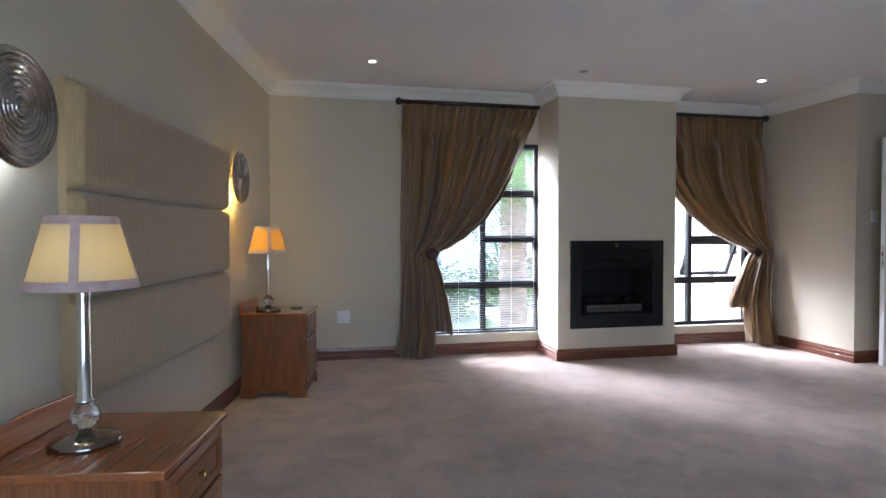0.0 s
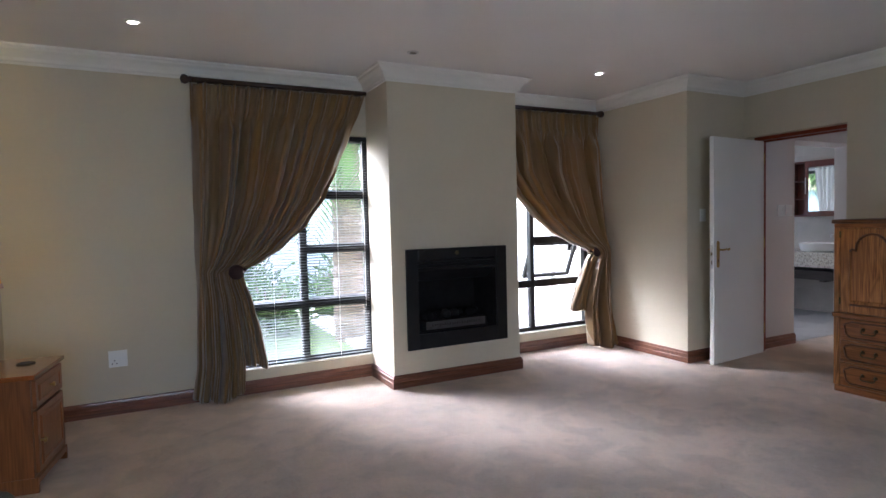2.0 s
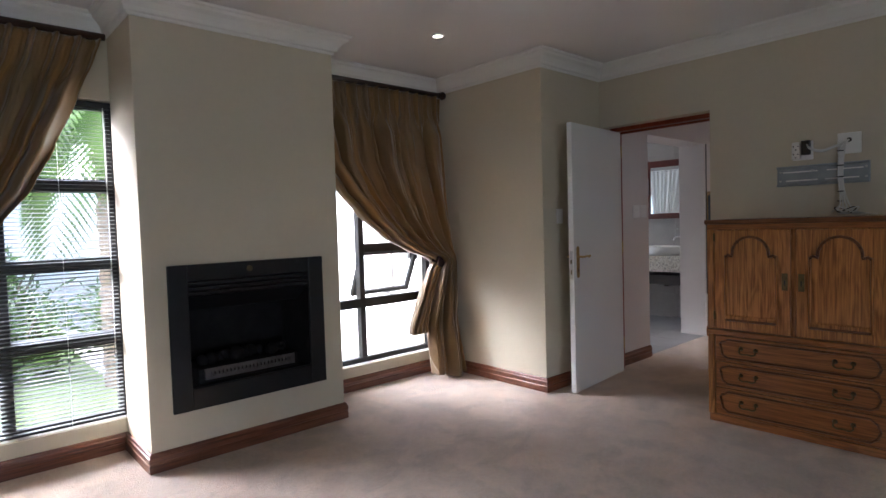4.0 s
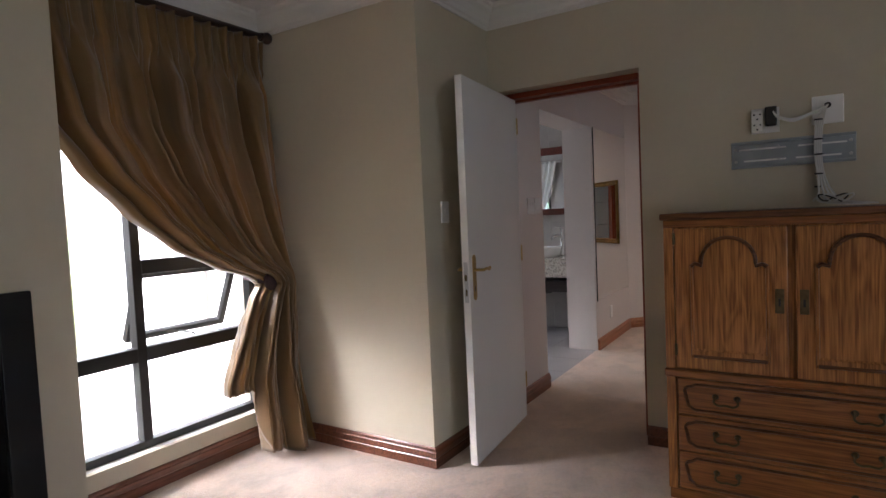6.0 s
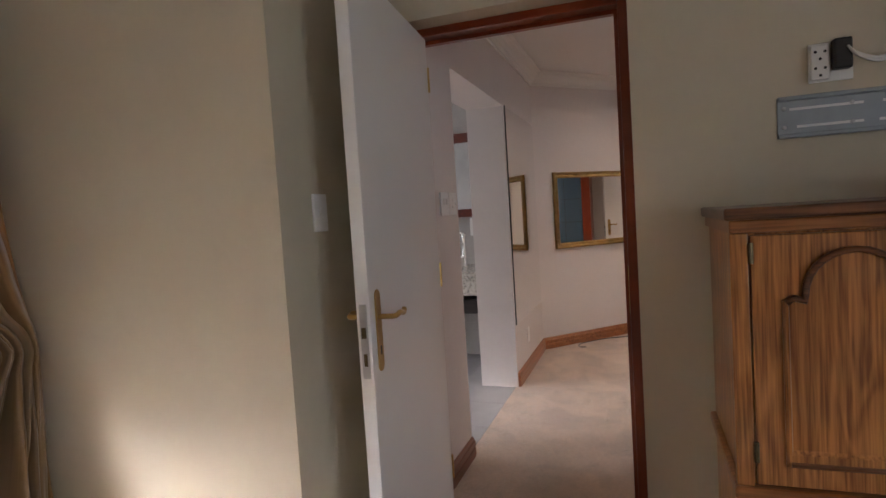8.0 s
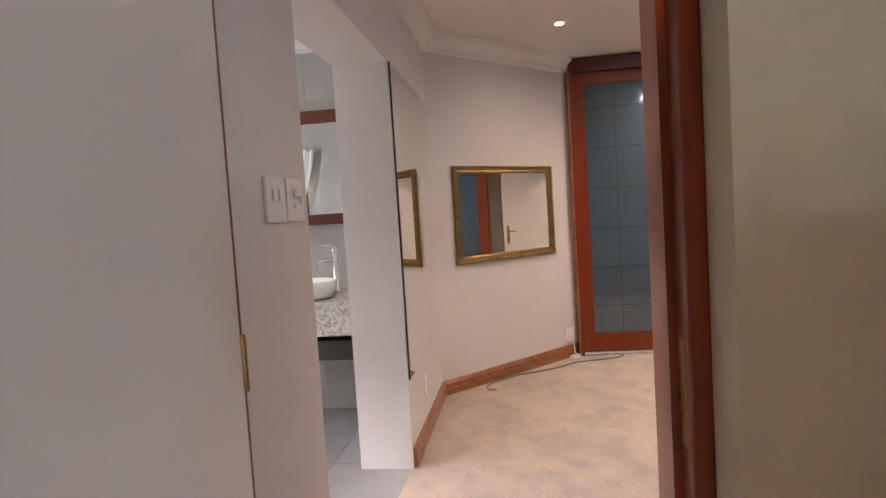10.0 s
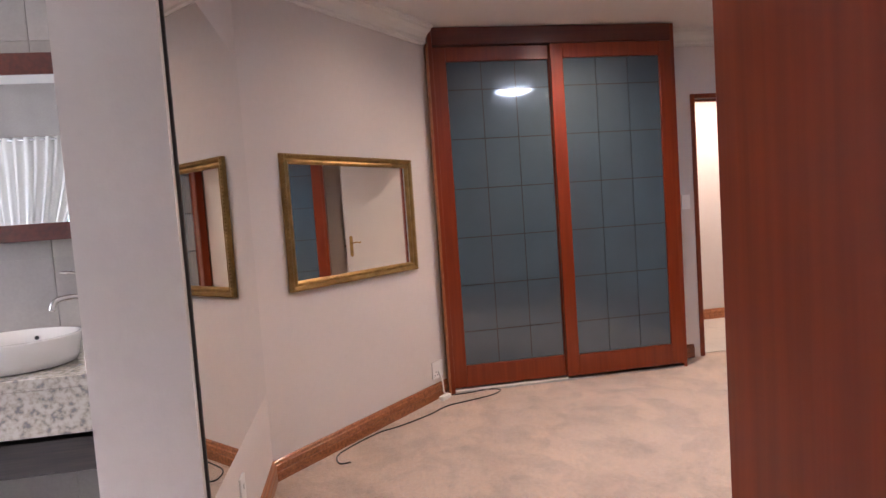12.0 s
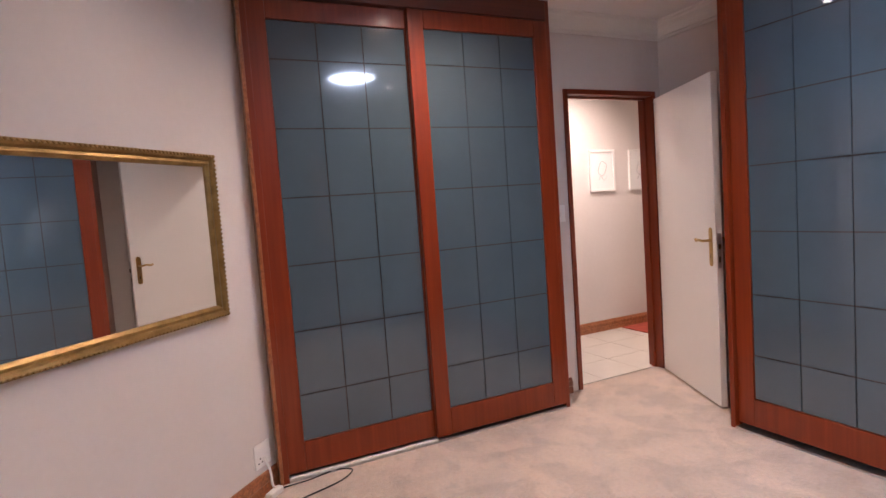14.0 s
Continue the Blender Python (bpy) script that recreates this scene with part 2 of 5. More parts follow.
M_SHADE.node_tree.links.new(_ms.outputs[0], _out.inputs["Surface"])
M_AMBER = M_SHADE.copy()
M_AMBER.name = "amber_shade_fabric"
M_AMBER.node_tree.nodes[_tr.name].inputs["Color"].default_value = (0.66, 0.38, 0.04, 1)
M_AMBER.node_tree.nodes[_b.name].inputs["Base Color"].default_value = (0.62, 0.34, 0.10, 1)
M_BAND = mat("mauve_shade_braid", (0.50, 0.37, 0.33), 0.8, var=0.1, scale=30)
M_SHEER = mat("white_voile", (0.85, 0.84, 0.80), 0.9)


def stripe_cloth(name, cols, repeat, rough=0.45):
    """Woven stripes that follow the cloth's own u coordinate."""
    m = mat(name, cols[0], rough)
    nt = m.node_tree
    uv = nt.nodes.new("ShaderNodeUVMap")
    sx = nt.nodes.new("ShaderNodeSeparateXYZ")
    nt.links.new(uv.outputs[0], sx.inputs[0])
    a = nt.nodes.new("ShaderNodeMath")
    a.operation = "MULTIPLY"
    a.inputs[1].default_value = repeat
    nt.links.new(sx.outputs[0], a.inputs[0])
    fr = nt.nodes.new("ShaderNodeMath")
    fr.operation = "FRACT"
    nt.links.new(a.outputs[0], fr.inputs[0])
    r = nt.nodes.new("ShaderNodeValToRGB")
    el = r.color_ramp.elements
    el[0].color, el[0].position = (*cols[0], 1), 0.0
    el[1].color, el[1].position = (*cols[0], 1), 1.0
    k = len(cols)
    for i in range(1, k):
        e = el.new(i / k)
        e.color = (*cols[i], 1)
    nt.links.new(fr.outputs[0], r.inputs[0])
    n = nt.nodes.new("ShaderNodeTexNoise")
    n.inputs["Scale"].default_value, n.inputs["Detail"].default_value = 9, 4
    mp = nt.nodes.new("ShaderNodeMapping")
    mp.inputs["Scale"].default_value = (60, 0.7, 1)
    nt.links.new(uv.outputs[0], mp.inputs["Vector"])
    nt.links.new(mp.outputs[0], n.inputs["Vector"])
    mr = nt.nodes.new("ShaderNodeMapRange")
    mr.inputs["To Min"].default_value, mr.inputs["To Max"].default_value = 0.74, 1.26
    nt.links.new(n.outputs[0], mr.inputs["Value"])
    sc = nt.nodes.new("ShaderNodeVectorMath")
    sc.operation = "SCALE"
    nt.links.new(r.outputs[0], sc.inputs[0])
    nt.links.new(mr.outputs[0], sc.inputs["Scale"])
    b = nt.nodes["Principled BSDF"]
    nt.links.new(sc.outputs[0], b.inputs["Base Color"])
    b.inputs["Sheen Weight"].default_value = 0.3
    return m


M_CURTAIN = stripe_cloth("striped_taffeta", [(0.21, 0.122, 0.042), (0.155, 0.100, 0.047), (0.28, 0.148, 0.037), (0.175, 0.102, 0.038), (0.215, 0.148, 0.074), (0.20, 0.122, 0.046)], 6, 0.38)
M_VELVET = stripe_cloth("ribbed_velvet", [(0.35, 0.252, 0.122), (0.31, 0.220, 0.103), (0.36, 0.258, 0.126), (0.295, 0.21, 0.098)], 24, 0.7)
_ct = M_CURTAIN.node_tree
_tl, _mx = _ct.nodes.new("ShaderNodeBsdfTranslucent"), _ct.nodes.new("ShaderNodeMixShader")
_tl.inputs["Color"].default_value, _mx.inputs[0].default_value = (0.50, 0.27, 0.07, 1), 0.11
_ct.links.new(_ct.nodes["Principled BSDF"].outputs[0], _mx.inputs[1])
_ct.links.new(_tl.outputs[0], _mx.inputs[2])
_ct.links.new(_mx.outputs[0], _ct.nodes["Material Output"].inputs["Surface"])
M_TIE = mat("dark_tie_back", (0.035, 0.012, 0.010), 0.7)


# ---- mesh tools ----
def obj(name, bm, material, parent=None, smooth=False, bevel=0.0, m=None):
    bmesh.ops.recalc_face_normals(bm, faces=bm.faces)
    me = bpy.data.meshes.new(name)
    bm.to_mesh(me)
    bm.free()
    for k in (material if isinstance(material, (list, tuple)) else [material]):
        me.materials.append(k)
    if smooth:
        me.shade_smooth()
    ob = new(name, me)
    if bevel:
        b = ob.modifiers.new("bevel", "BEVEL")
        b.width, b.segments, b.limit_method = bevel, 2, "ANGLE"
    if parent:
        ob.parent = parent
    if m is not None:
        ob.matrix_local = m
    return ob


def box(bm, x0, x1, y0, y1, z0, z1, mi=0):
    v = [bm.verts.new((x, y, z)) for x in (x0, x1) for y in (y0, y1) for z in (z0, z1)]
    for f in ((0, 1, 3, 2), (4, 6, 7, 5), (0, 4, 5, 1), (2, 3, 7, 6), (0, 2, 6, 4), (1, 5, 7, 3)):
        bm.faces.new([v[i] for i in f]).material_index = mi
    return bm


def boxes(*rows):
    bm = bmesh.new()
    for r in rows:
        box(bm, *r)
    return bm


def lathe(profile, seg=32, m=None):
    """Turned shape from (radius, height) pairs."""
    bm = bmesh.new()
    rings = []
    for r, z in profile:
        rings.append([bm.verts.new((max(r, 1e-4) * math.cos(2 * math.pi * i / seg), max(r, 1e-4) * math.sin(2 * math.pi * i / seg), z)) for i in range(seg)])
    for a, b in zip(rings, rings[1:]):
        for i in range(seg):
            bm.faces.new((a[i], a[(i + 1) % seg], b[(i + 1) % seg], b[i]))
    bm.faces.new(rings[0])
    bm.faces.new(rings[-1])
    if m is not None:
        bmesh.ops.transform(bm, matrix=m, verts=bm.verts)
    return bm


def tube(points, r, seg=8):
    """Round bar along a line of points."""
    bm = bmesh.new()
    pts = [Vector(p) for p in points]
    rings = []
    for i, p in enumerate(pts):
        d = (pts[min(i + 1, len(pts) - 1)] - pts[max(i - 1, 0)]).normalized()
        u = d.orthogonal().normalized() if i == 0 else (rings_u - d * rings_u.dot(d)).normalized()
        rings_u = u
        w = d.cross(u)
        rings.append([bm.verts.new(p + r * (u * math.cos(2 * math.pi * k / seg) + w * math.sin(2 * math.pi * k / seg))) for k in range(seg)])
    for a, b in zip(rings, rings[1:]):
        for i in range(seg):
            bm.faces.new((a[i], a[(i + 1) % seg], b[(i + 1) % seg], b[i]))
    bm.faces.new(rings[0])
    bm.faces.new(rings[-1])
    return bm


def smooth_line(pts, n=6):
    """Catmull-Rom through the points."""
    p = [Vector(q) for q in pts]
    p = [p[0]] + p + [p[-1]]
    out = []
    for i in range(1, len(p) - 2):
        for k in range(n):
            t = k / n
            out.append(0.5 * (2 * p[i] + (p[i + 1] - p[i - 1]) * t + (2 * p[i - 1] - 5 * p[i] + 4 * p[i + 1] - p[i + 2]) * t * t + (3 * p[i] - p[i - 1] - 3 * p[i + 1] + p[i + 2]) * t ** 3))
    out.append(p[-2])
    return out


def moulding(path, profile, closed=False):
    """A profile of (distance to the left of the line, height) swept with mitred corners along a line on plan."""
    bm = bmesh.new()
    p = [Vector(q) for q in path]
    n = len(p)
    rings = []
    for i in range(n):
        a = (p[i] - p[i - 1]).normalized() if (i or closed) else None
        b = (p[(i + 1) % n] - p[i]).normalized() if (i < n - 1 or closed) else None
        a, b = a or b, b or a
        na, nb = Vector((-a.y, a.x)), Vector((-b.y, b.x))
        k = (na + nb) / max(1 + na.dot(nb), 0.2)
        rings.append([bm.verts.new((p[i].x + k.x * d, p[i].y + k.y * d, z)) for d, z in profile])
    pairs = list(zip(rings, rings[1:])) + ([(rings[-1], rings[0])] if closed else [])
    m = len(profile)
    for a, b in pairs:
        for j in range(m):
            bm.faces.new((a[j], a[(j + 1) % m], b[(j + 1) % m], b[j]))
    if not closed:
        bm.faces.new(rings[0])
        bm.faces.new(rings[-1])
    return bm


def prism(poly, z0, z1):
    bm = bmesh.new()
    a = [bm.verts.new((x, y, z0)) for x, y in poly]
    b = [bm.verts.new((x, y, z1)) for x, y in poly]
    n = len(a)
    bm.faces.new(a)
    bm.faces.new(b)
    for i in range(n):
        bm.faces.new((a[i], a[(i + 1) % n], b[(i + 1) % n], b[i]))
    return bm


def wall(name, p0, p1, thick, material, holes=(), height=2.7):
    """A wall along p0-p1, its thickness to the right of that way; holes: (from, to, low, high) along it."""
    d = Vector((p1[0] - p0[0], p1[1] - p0[1]))
    bm = bmesh.new()
    s = 0.0
    for a, b, lo, hi in sorted(holes):
        box(bm, s, a, -thick, 0, 0, height)
        if lo > 0:
            box(bm, a, b, -thick, 0, 0, lo)
        box(bm, a, b, -thick, 0, hi, height)
        s = b
    box(bm, s, d.length, -thick, 0, 0, height)
    return tagged(obj(name, bm, material, m=pose(p0[0], p0[1], 0, 0, 0, math.degrees(math.atan2(d.y, d.x)))), kind="structure")


def empty(name, m=None, **tags):
    ob = new(name)
    if m is not None:
        ob.matrix_world = m
    return tagged(ob, **tags)


# ---- structure ----
H = 2.58
SLANT = 8.6
WEST = pose(-1.03, 4.3, 0, 0, 0, -SLANT)
def west_x(y): return -1.03 + (y - 4.3) * math.tan(radians(SLANT))
BW, EW, PIER_X, PIER_Y = 5.56, 5.18, 4.39, 4.40
S_Y = -2.4

floor = tagged(obj("floor", boxes((-3, 9.70, -2.6, 4.41, -0.12, 0.0), (-3, 5.2, 4.41, 5.8, -0.12, 0.0)), M_CARPET), "worn beige cut-pile carpet with vacuum marks", "carpet", kind="structure")
ceiling = tagged(obj("ceiling", boxes((-3, 11.2, -2.7, 5.84, H, H + 0.12), (5.0, 8.4, 5.84, 7.7, H, H + 0.12)), M_CEIL), "smooth white plaster ceiling", "ceiling", kind="structure")

# bedroom walls; the room lies to the left of each run
W1 = (0.60, 1.80, 0.19, 2.10)
W2 = (3.02, 4.30, 0.19, 2.10)
cx = west_x(BW)
wall("wall_west", (cx, BW), (west_x(S_Y), S_Y), 0.2, M_WALL)
wall("wall_north", (4.40, BW), (-1.1, BW), 0.24, M_WALL, [(4.40 - W2[1], 4.40 - W2[0], W2[2], W2[3]), (4.40 - W1[1], 4.40 - W1[0], W1[2], W1[3])])
wall("wall_pier_side", (PIER_X, PIER_Y), (PIER_X, BW + 0.24), 0.2, M_WALL)
wall("wall_pier_front", (EW, PIER_Y), (PIER_X + 0.2, PIER_Y), 0.2, M_WALL)
wall("wall_east", (EW, S_Y), (EW, PIER_Y + 0.01), 0.22, M_WALL, [(3.488 - S_Y, 4.37 - S_Y, 0, 2.077)])
wall("wall_south", (-2.6, S_Y), (EW + 0.12, S_Y), 0.2, M_WALL, [(1.0, 4.2, 0.06, 2.1)])

# chimney breast with its cavity
CH = (1.775, 2.996, 5.06)
FP = (1.894, 2.857, 0.295, 1.123)
tagged(obj("wall_chimney_breast", boxes(
    (CH[0], FP[0] + 0.05, CH[2], BW, 0, 2.7), (FP[1] - 0.05, CH[1], CH[2], BW, 0, 2.7),
    (FP[0] + 0.05, FP[1] - 0.05, CH[2], BW, 0, FP[2] + 0.05), (FP[0] + 0.05, FP[1] - 0.05, CH[2], BW, FP[3] - 0.05, 2.7)), M_WALL), kind="structure")

# dressing room and bathroom walls
PY = 4.39
wall("wall_dressing_north", (8.38, PY), (EW + 0.22, PY), 0.28, M_WALL2, [(8.38 - 7.19, 8.38 - 5.965, 0, 2.09)])
DIAG0, DIAG1 = (8.38, 4.39), (9.55, 3.24)
wall("wall_diagonal", DIAG1, DIAG0, 0.12, M_WALL2)
wall("wall_dressing_east", (9.64, 0.2), (9.64, 1.50), 0.12, M_WALL2, [(0.36 - 0.2, 1.207 - 0.2, 0, 2.09)])
wall("wall_dressing_south", (5.3, 0.30), (9.64, 0.30), 0.12, M_WALL2)
wall("wall_return", (5.40, 3.40), (5.555, 3.40), 3.1, M_WALL2)
wall("wall_hall", (10.88, -3), (10.88, 2.6), 0.12, M_WALL2)
wall("wall_hall_end", (9.5, -3), (10.9, -3), 0.1, M_WALL2)
wall("wall_hall_top", (10.9, 2.5), (9.7, 2.5), 0.1, M_WALL2)
wall("wall_hall_west", (9.76, 0.2), (9.76, -3), 0.1, M_WALL2)
BX, BY = 8.15, 7.3
wall("wall_bath_east", (BX, 4.67), (BX, BY), 0.12, M_TILEG)
wall("wall_bath_north", (BX + 0.1, BY), (5.1, BY), 0.2, M_TILEG, [(BX + 0.1 - 6.775, BX + 0.1 - 6.175, 0.9, 2.2)])
wall("wall_bath_west", (5.38, BY), (5.38, 4.67), 0.12, M_TILEG, [(0.15, 1.15, 0.9, 2.1)])
tagged(obj("floor_bath", boxes((5.3, 8.2, 4.402, 7.4, -0.1, -0.006)), M_MORTAR), "grey mortar bed under floor tiles", "floor", kind="structure")
tagged(obj("floor_hall", boxes((9.70, 11.0, -3.1, 2.6, -0.1, -0.006)), M_MORTAR), "mortar bed under hall tiles", "floor", kind="structure")

# cornice and skirting
CORN = [(0.0, H - 0.118), (0.012, H - 0.118), (0.016, H - 0.104), (0.030, H - 0.098), (0.036, H - 0.078), (0.058, H - 0.050), (0.084, H - 0.034), (0.090, H - 0.020), (0.104, H - 0.014), (0.108, H - 0.001), (0.0, H - 0.001)]
SK = [(0.0, 0.0), (0.020, 0.0), (0.020, 0.045), (0.016, 0.050), (0.020, 0.056), (0.020, 0.082), (0.014, 0.088), (0.012, 0.100), (0.006, 0.106), (0.0, 0.106)]
loop = [(EW, S_Y), (EW, PIER_Y), (PIER_X, PIER_Y), (PIER_X, BW), (CH[1], BW), (CH[1], CH[2]), (CH[0], CH[2]), (CH[0], BW), (cx, BW), (west_x(S_Y), S_Y)]
tagged(obj("cornice", moulding(loop, CORN, True), M_CROWN), "moulded white plaster cornice", "cornice", kind="structure")
tagged(obj("baseboard", moulding([(EW, S_Y), (EW, 3.487)], SK), M_SKIRT), "grooved dark red-brown wooden skirting", "skirting", kind="structure")
tagged(obj("baseboard_1", moulding([(EW, PIER_Y), *loop[2:], (EW, S_Y)], SK), M_SKIRT), "grooved dark red-brown wooden skirting", "skirting", kind="structure")
tagged(obj("baseboard_2", moulding([(5.965, PY), (EW + 0.25, PY)], SK), M_SKIRT), "grooved dark red-brown wooden skirting", "skirting", kind="structure")
tagged(obj("baseboard_3", moulding([(9.50, 3.29), DIAG0, (7.21, PY)], SK), M_SKIRT2), "grooved orange-brown wooden skirting", "skirting", kind="structure")
tagged(obj("baseboard_4", moulding([(9.64, 1.27), (9.64, 1.45)], SK), M_SKIRT), "short piece of wooden skirting", "skirting", kind="structure")
tagged(obj("baseboard_5", moulding([(10.88, -3), (10.88, 2.5)], SK), M_SKIRT2), "grooved orange-brown wooden skirting", "skirting", kind="structure")
tagged(obj("cornice_1", moulding([(9.64, 0.30), (9.64, 1.46)], CORN), M_CROWN), "moulded white plaster cornice", "cornice", kind="structure")
tagged(obj("cornice_2", moulding([(9.46, 3.33), DIAG0, (EW + 0.22, PY)], CORN), M_CROWN), "moulded white plaster cornice", "cornice", kind="structure")
tagged(obj("cornice_3", moulding([(8.64, 0.30), (9.64, 0.30)], CORN), M_CROWN), "moulded white plaster cornice", "cornice", kind="structure")
tagged(obj("cornice_4", moulding([(BX, 4.67), (BX, BY)], CORN), M_CROWN), "moulded white plaster cornice", "cornice", kind="structure")

# ---- windows ----
def window(name, hole, y, mullions, bars):
    """Dark aluminium window in the north wall. mullions: x places; bars: (x0, x1, z)."""
    x0, x1, z0, z1 = hole
    w = empty(name, pose(0, y, 0), kind="structure")
    fr = bmesh.new()
    for a in ((x0, x0 + 0.045, z0, z1), (x1 - 0.045, x1, z0, z1)):
        box(fr, a[0], a[1], -0.03, 0.03, a[2], a[3])
    box(fr, x0 + 0.045, x1 - 0.045, -0.03, 0.03, z0, z0 + 0.04)
    box(fr, x0 + 0.045, x1 - 0.045, -0.03, 0.03, z1 - 0.05, z1)
    for m in mullions:
        box(fr, m - 0.031, m + 0.031, -0.033, 0.033, z0 + 0.04, z1 - 0.05)
    obj("frame", fr, M_FRAME, w, bevel=0.004)
    for a, b, z in bars:
        obj("transom", boxes((a, b, -0.036, 0.036, z - 0.037, z + 0.037)), M_FRAME, w, bevel=0.004)
    g = obj("glass", boxes((x0 + 0.04, x1 - 0.04, 0.008, 0.012, z0 + 0.03, z1 - 0.04)), M_GLASS, w)
    g.visible_shadow = False
    obj("sill", boxes((x0 - 0.02, x1, -0.075, -0.034, z0 - 0.03, z0 + 0.002)), M_SILL, w, bevel=0.006)
    return w


window("window_1", W1, 5.66, [1.21], [(1.235, 1.755, 1.60), (1.235, 1.755, 1.135), (0.645, 1.185, 0.68), (1.235, 1.755, 0.68)])


def casement(m):
    """A top-hung sash that stands open at the foot."""
    c = tagged(empty("window_sash", m), "open dark aluminium top-hung sash", "window", kind="structure")
    fr = boxes((0, 0.035, -0.02, 0.02, -0.42, 0), (0.585, 0.62, -0.02, 0.02, -0.42, 0), (0.035, 0.585, -0.02, 0.02, -0.035, 0), (0.035, 0.585, -0.02, 0.02, -0.42, -0.385))
    obj("frame", fr, M_FRAME, c, bevel=0.004)
    g = obj("glass", boxes((0.03, 0.59, -0.002, 0.002, -0.39, -0.03)), M_GLASS, c)
    g.visible_shadow = False
    obj("stay", tube([(0.3, -0.03, -0.40), (0.33, -0.12, -0.37), (0.36, -0.16, -0.40)], 0.006), M_FRAME, c)
    return c


def window_two():
    x0, x1, z0, z1 = W2
    w = empty("window_2", pose(0, 5.66, 0), kind="structure")
    mx = 3.565
    fr = boxes((x0, x0 + 0.045, -0.03, 0.03, z0, z1), (x1 - 0.045, x1, -0.03, 0.03, z0, z1), (x0 + 0.045, x1 - 0.045, -0.03, 0.03, z0, z0 + 0.04),
               (x0 + 0.045, x1 - 0.045, -0.03, 0.03, z1 - 0.05, z1), (mx - 0.025, mx + 0.025, -0.033, 0.033, z0 + 0.04, z1 - 0.05))
    obj("frame", fr, M_FRAME, w, bevel=0.004)
    for a, b, z in ((x0 + 0.045, mx - 0.025, 0.68), (mx + 0.025, x1 - 0.045, 0.68), (mx + 0.025, x1 - 0.045, 1.13)):
        obj("transom", boxes((a, b, -0.036, 0.036, z - 0.037, z + 0.037)), M_FRAME, w, bevel=0.004)
    for a, b, lo, hi in ((x0 + 0.04, mx - 0.02, 0.70, z1 - 0.04), (x0 + 0.04, mx - 0.02, z0 + 0.03, 0.66), (mx + 0.02, x1 - 0.04, z0 + 0.03, 0.66), (mx + 0.02, x1 - 0.04, 1.15, z1 - 0.04)):
        g = obj("pane", boxes((a, b, 0.008, 0.012, lo, hi)), M_GLASS, w)
        g.visible_shadow = False
    obj("sill", boxes((x0, x1 + 0.02, -0.075, -0.034, z0 - 0.03, z0 + 0.002)), M_SILL, w, bevel=0.006)
    return w


window_two()
casement(pose(3.60, 5.70, 1.105, 24, 0, 0))

# venetian blind: narrow slats on cords
blind = empty("venetian_blind", pose(0, 5.607, 0), label="lowered metal venetian blind with open narrow slats", category="blind")
sl = bmesh.new()
zz = 0.215
while zz < 2.05:
    v = [sl.verts.new(p) for p in ((0.64, -0.011, zz - 0.002), (1.775, -0.011, zz - 0.002), (1.775, 0.011, zz + 0.003), (0.64, 0.011, zz + 0.003),
                                   (0.64, -0.011, zz - 0.0008), (1.775, -0.011, zz - 0.0008), (1.775, 0.011, zz + 0.0042), (0.64, 0.011, zz + 0.0042))]
    for q in ((0, 1, 2, 3), (4, 7, 6, 5), (0, 4, 5, 1), (3, 2, 6, 7)):
        sl.faces.new([v[i] for i in q])
    zz += 0.0235
tagged(obj("slats", sl, M_SLAT, blind), kind="stuff")
obj("headrail", boxes((0.63, 1.785, -0.016, 0.016, 2.055, 2.09)), M_FRAME, blind, bevel=0.003)
obj("cord", tube([(1.74, -0.014, 2.06), (1.742, -0.016, 1.2), (1.74, -0.014, 0.62)], 0.0025, 6), M_PLASTIC, blind)
obj("cord", tube([(0.95, -0.012, 2.06), (0.95, -0.012, 0.20)], 0.0012, 6), M_PLASTIC, blind)
obj("cord", tube([(1.50, -0.012, 2.06), (1.50, -0.012, 0.20)], 0.0012, 6), M_PLASTIC, blind)


# ---- curtains ----
def lerp_table(tab, z):
    for (za, a), (zb, b) in zip(tab, tab[1:]):
        if za >= z >= zb:
            k = (za - z) / (za - zb)
            k = k * k * (3 - 2 * k) * 0.35 + k * 0.65
            return a + (b - a) * k
    return tab[-1][1] if z < tab[-1][0] else tab[0][1]


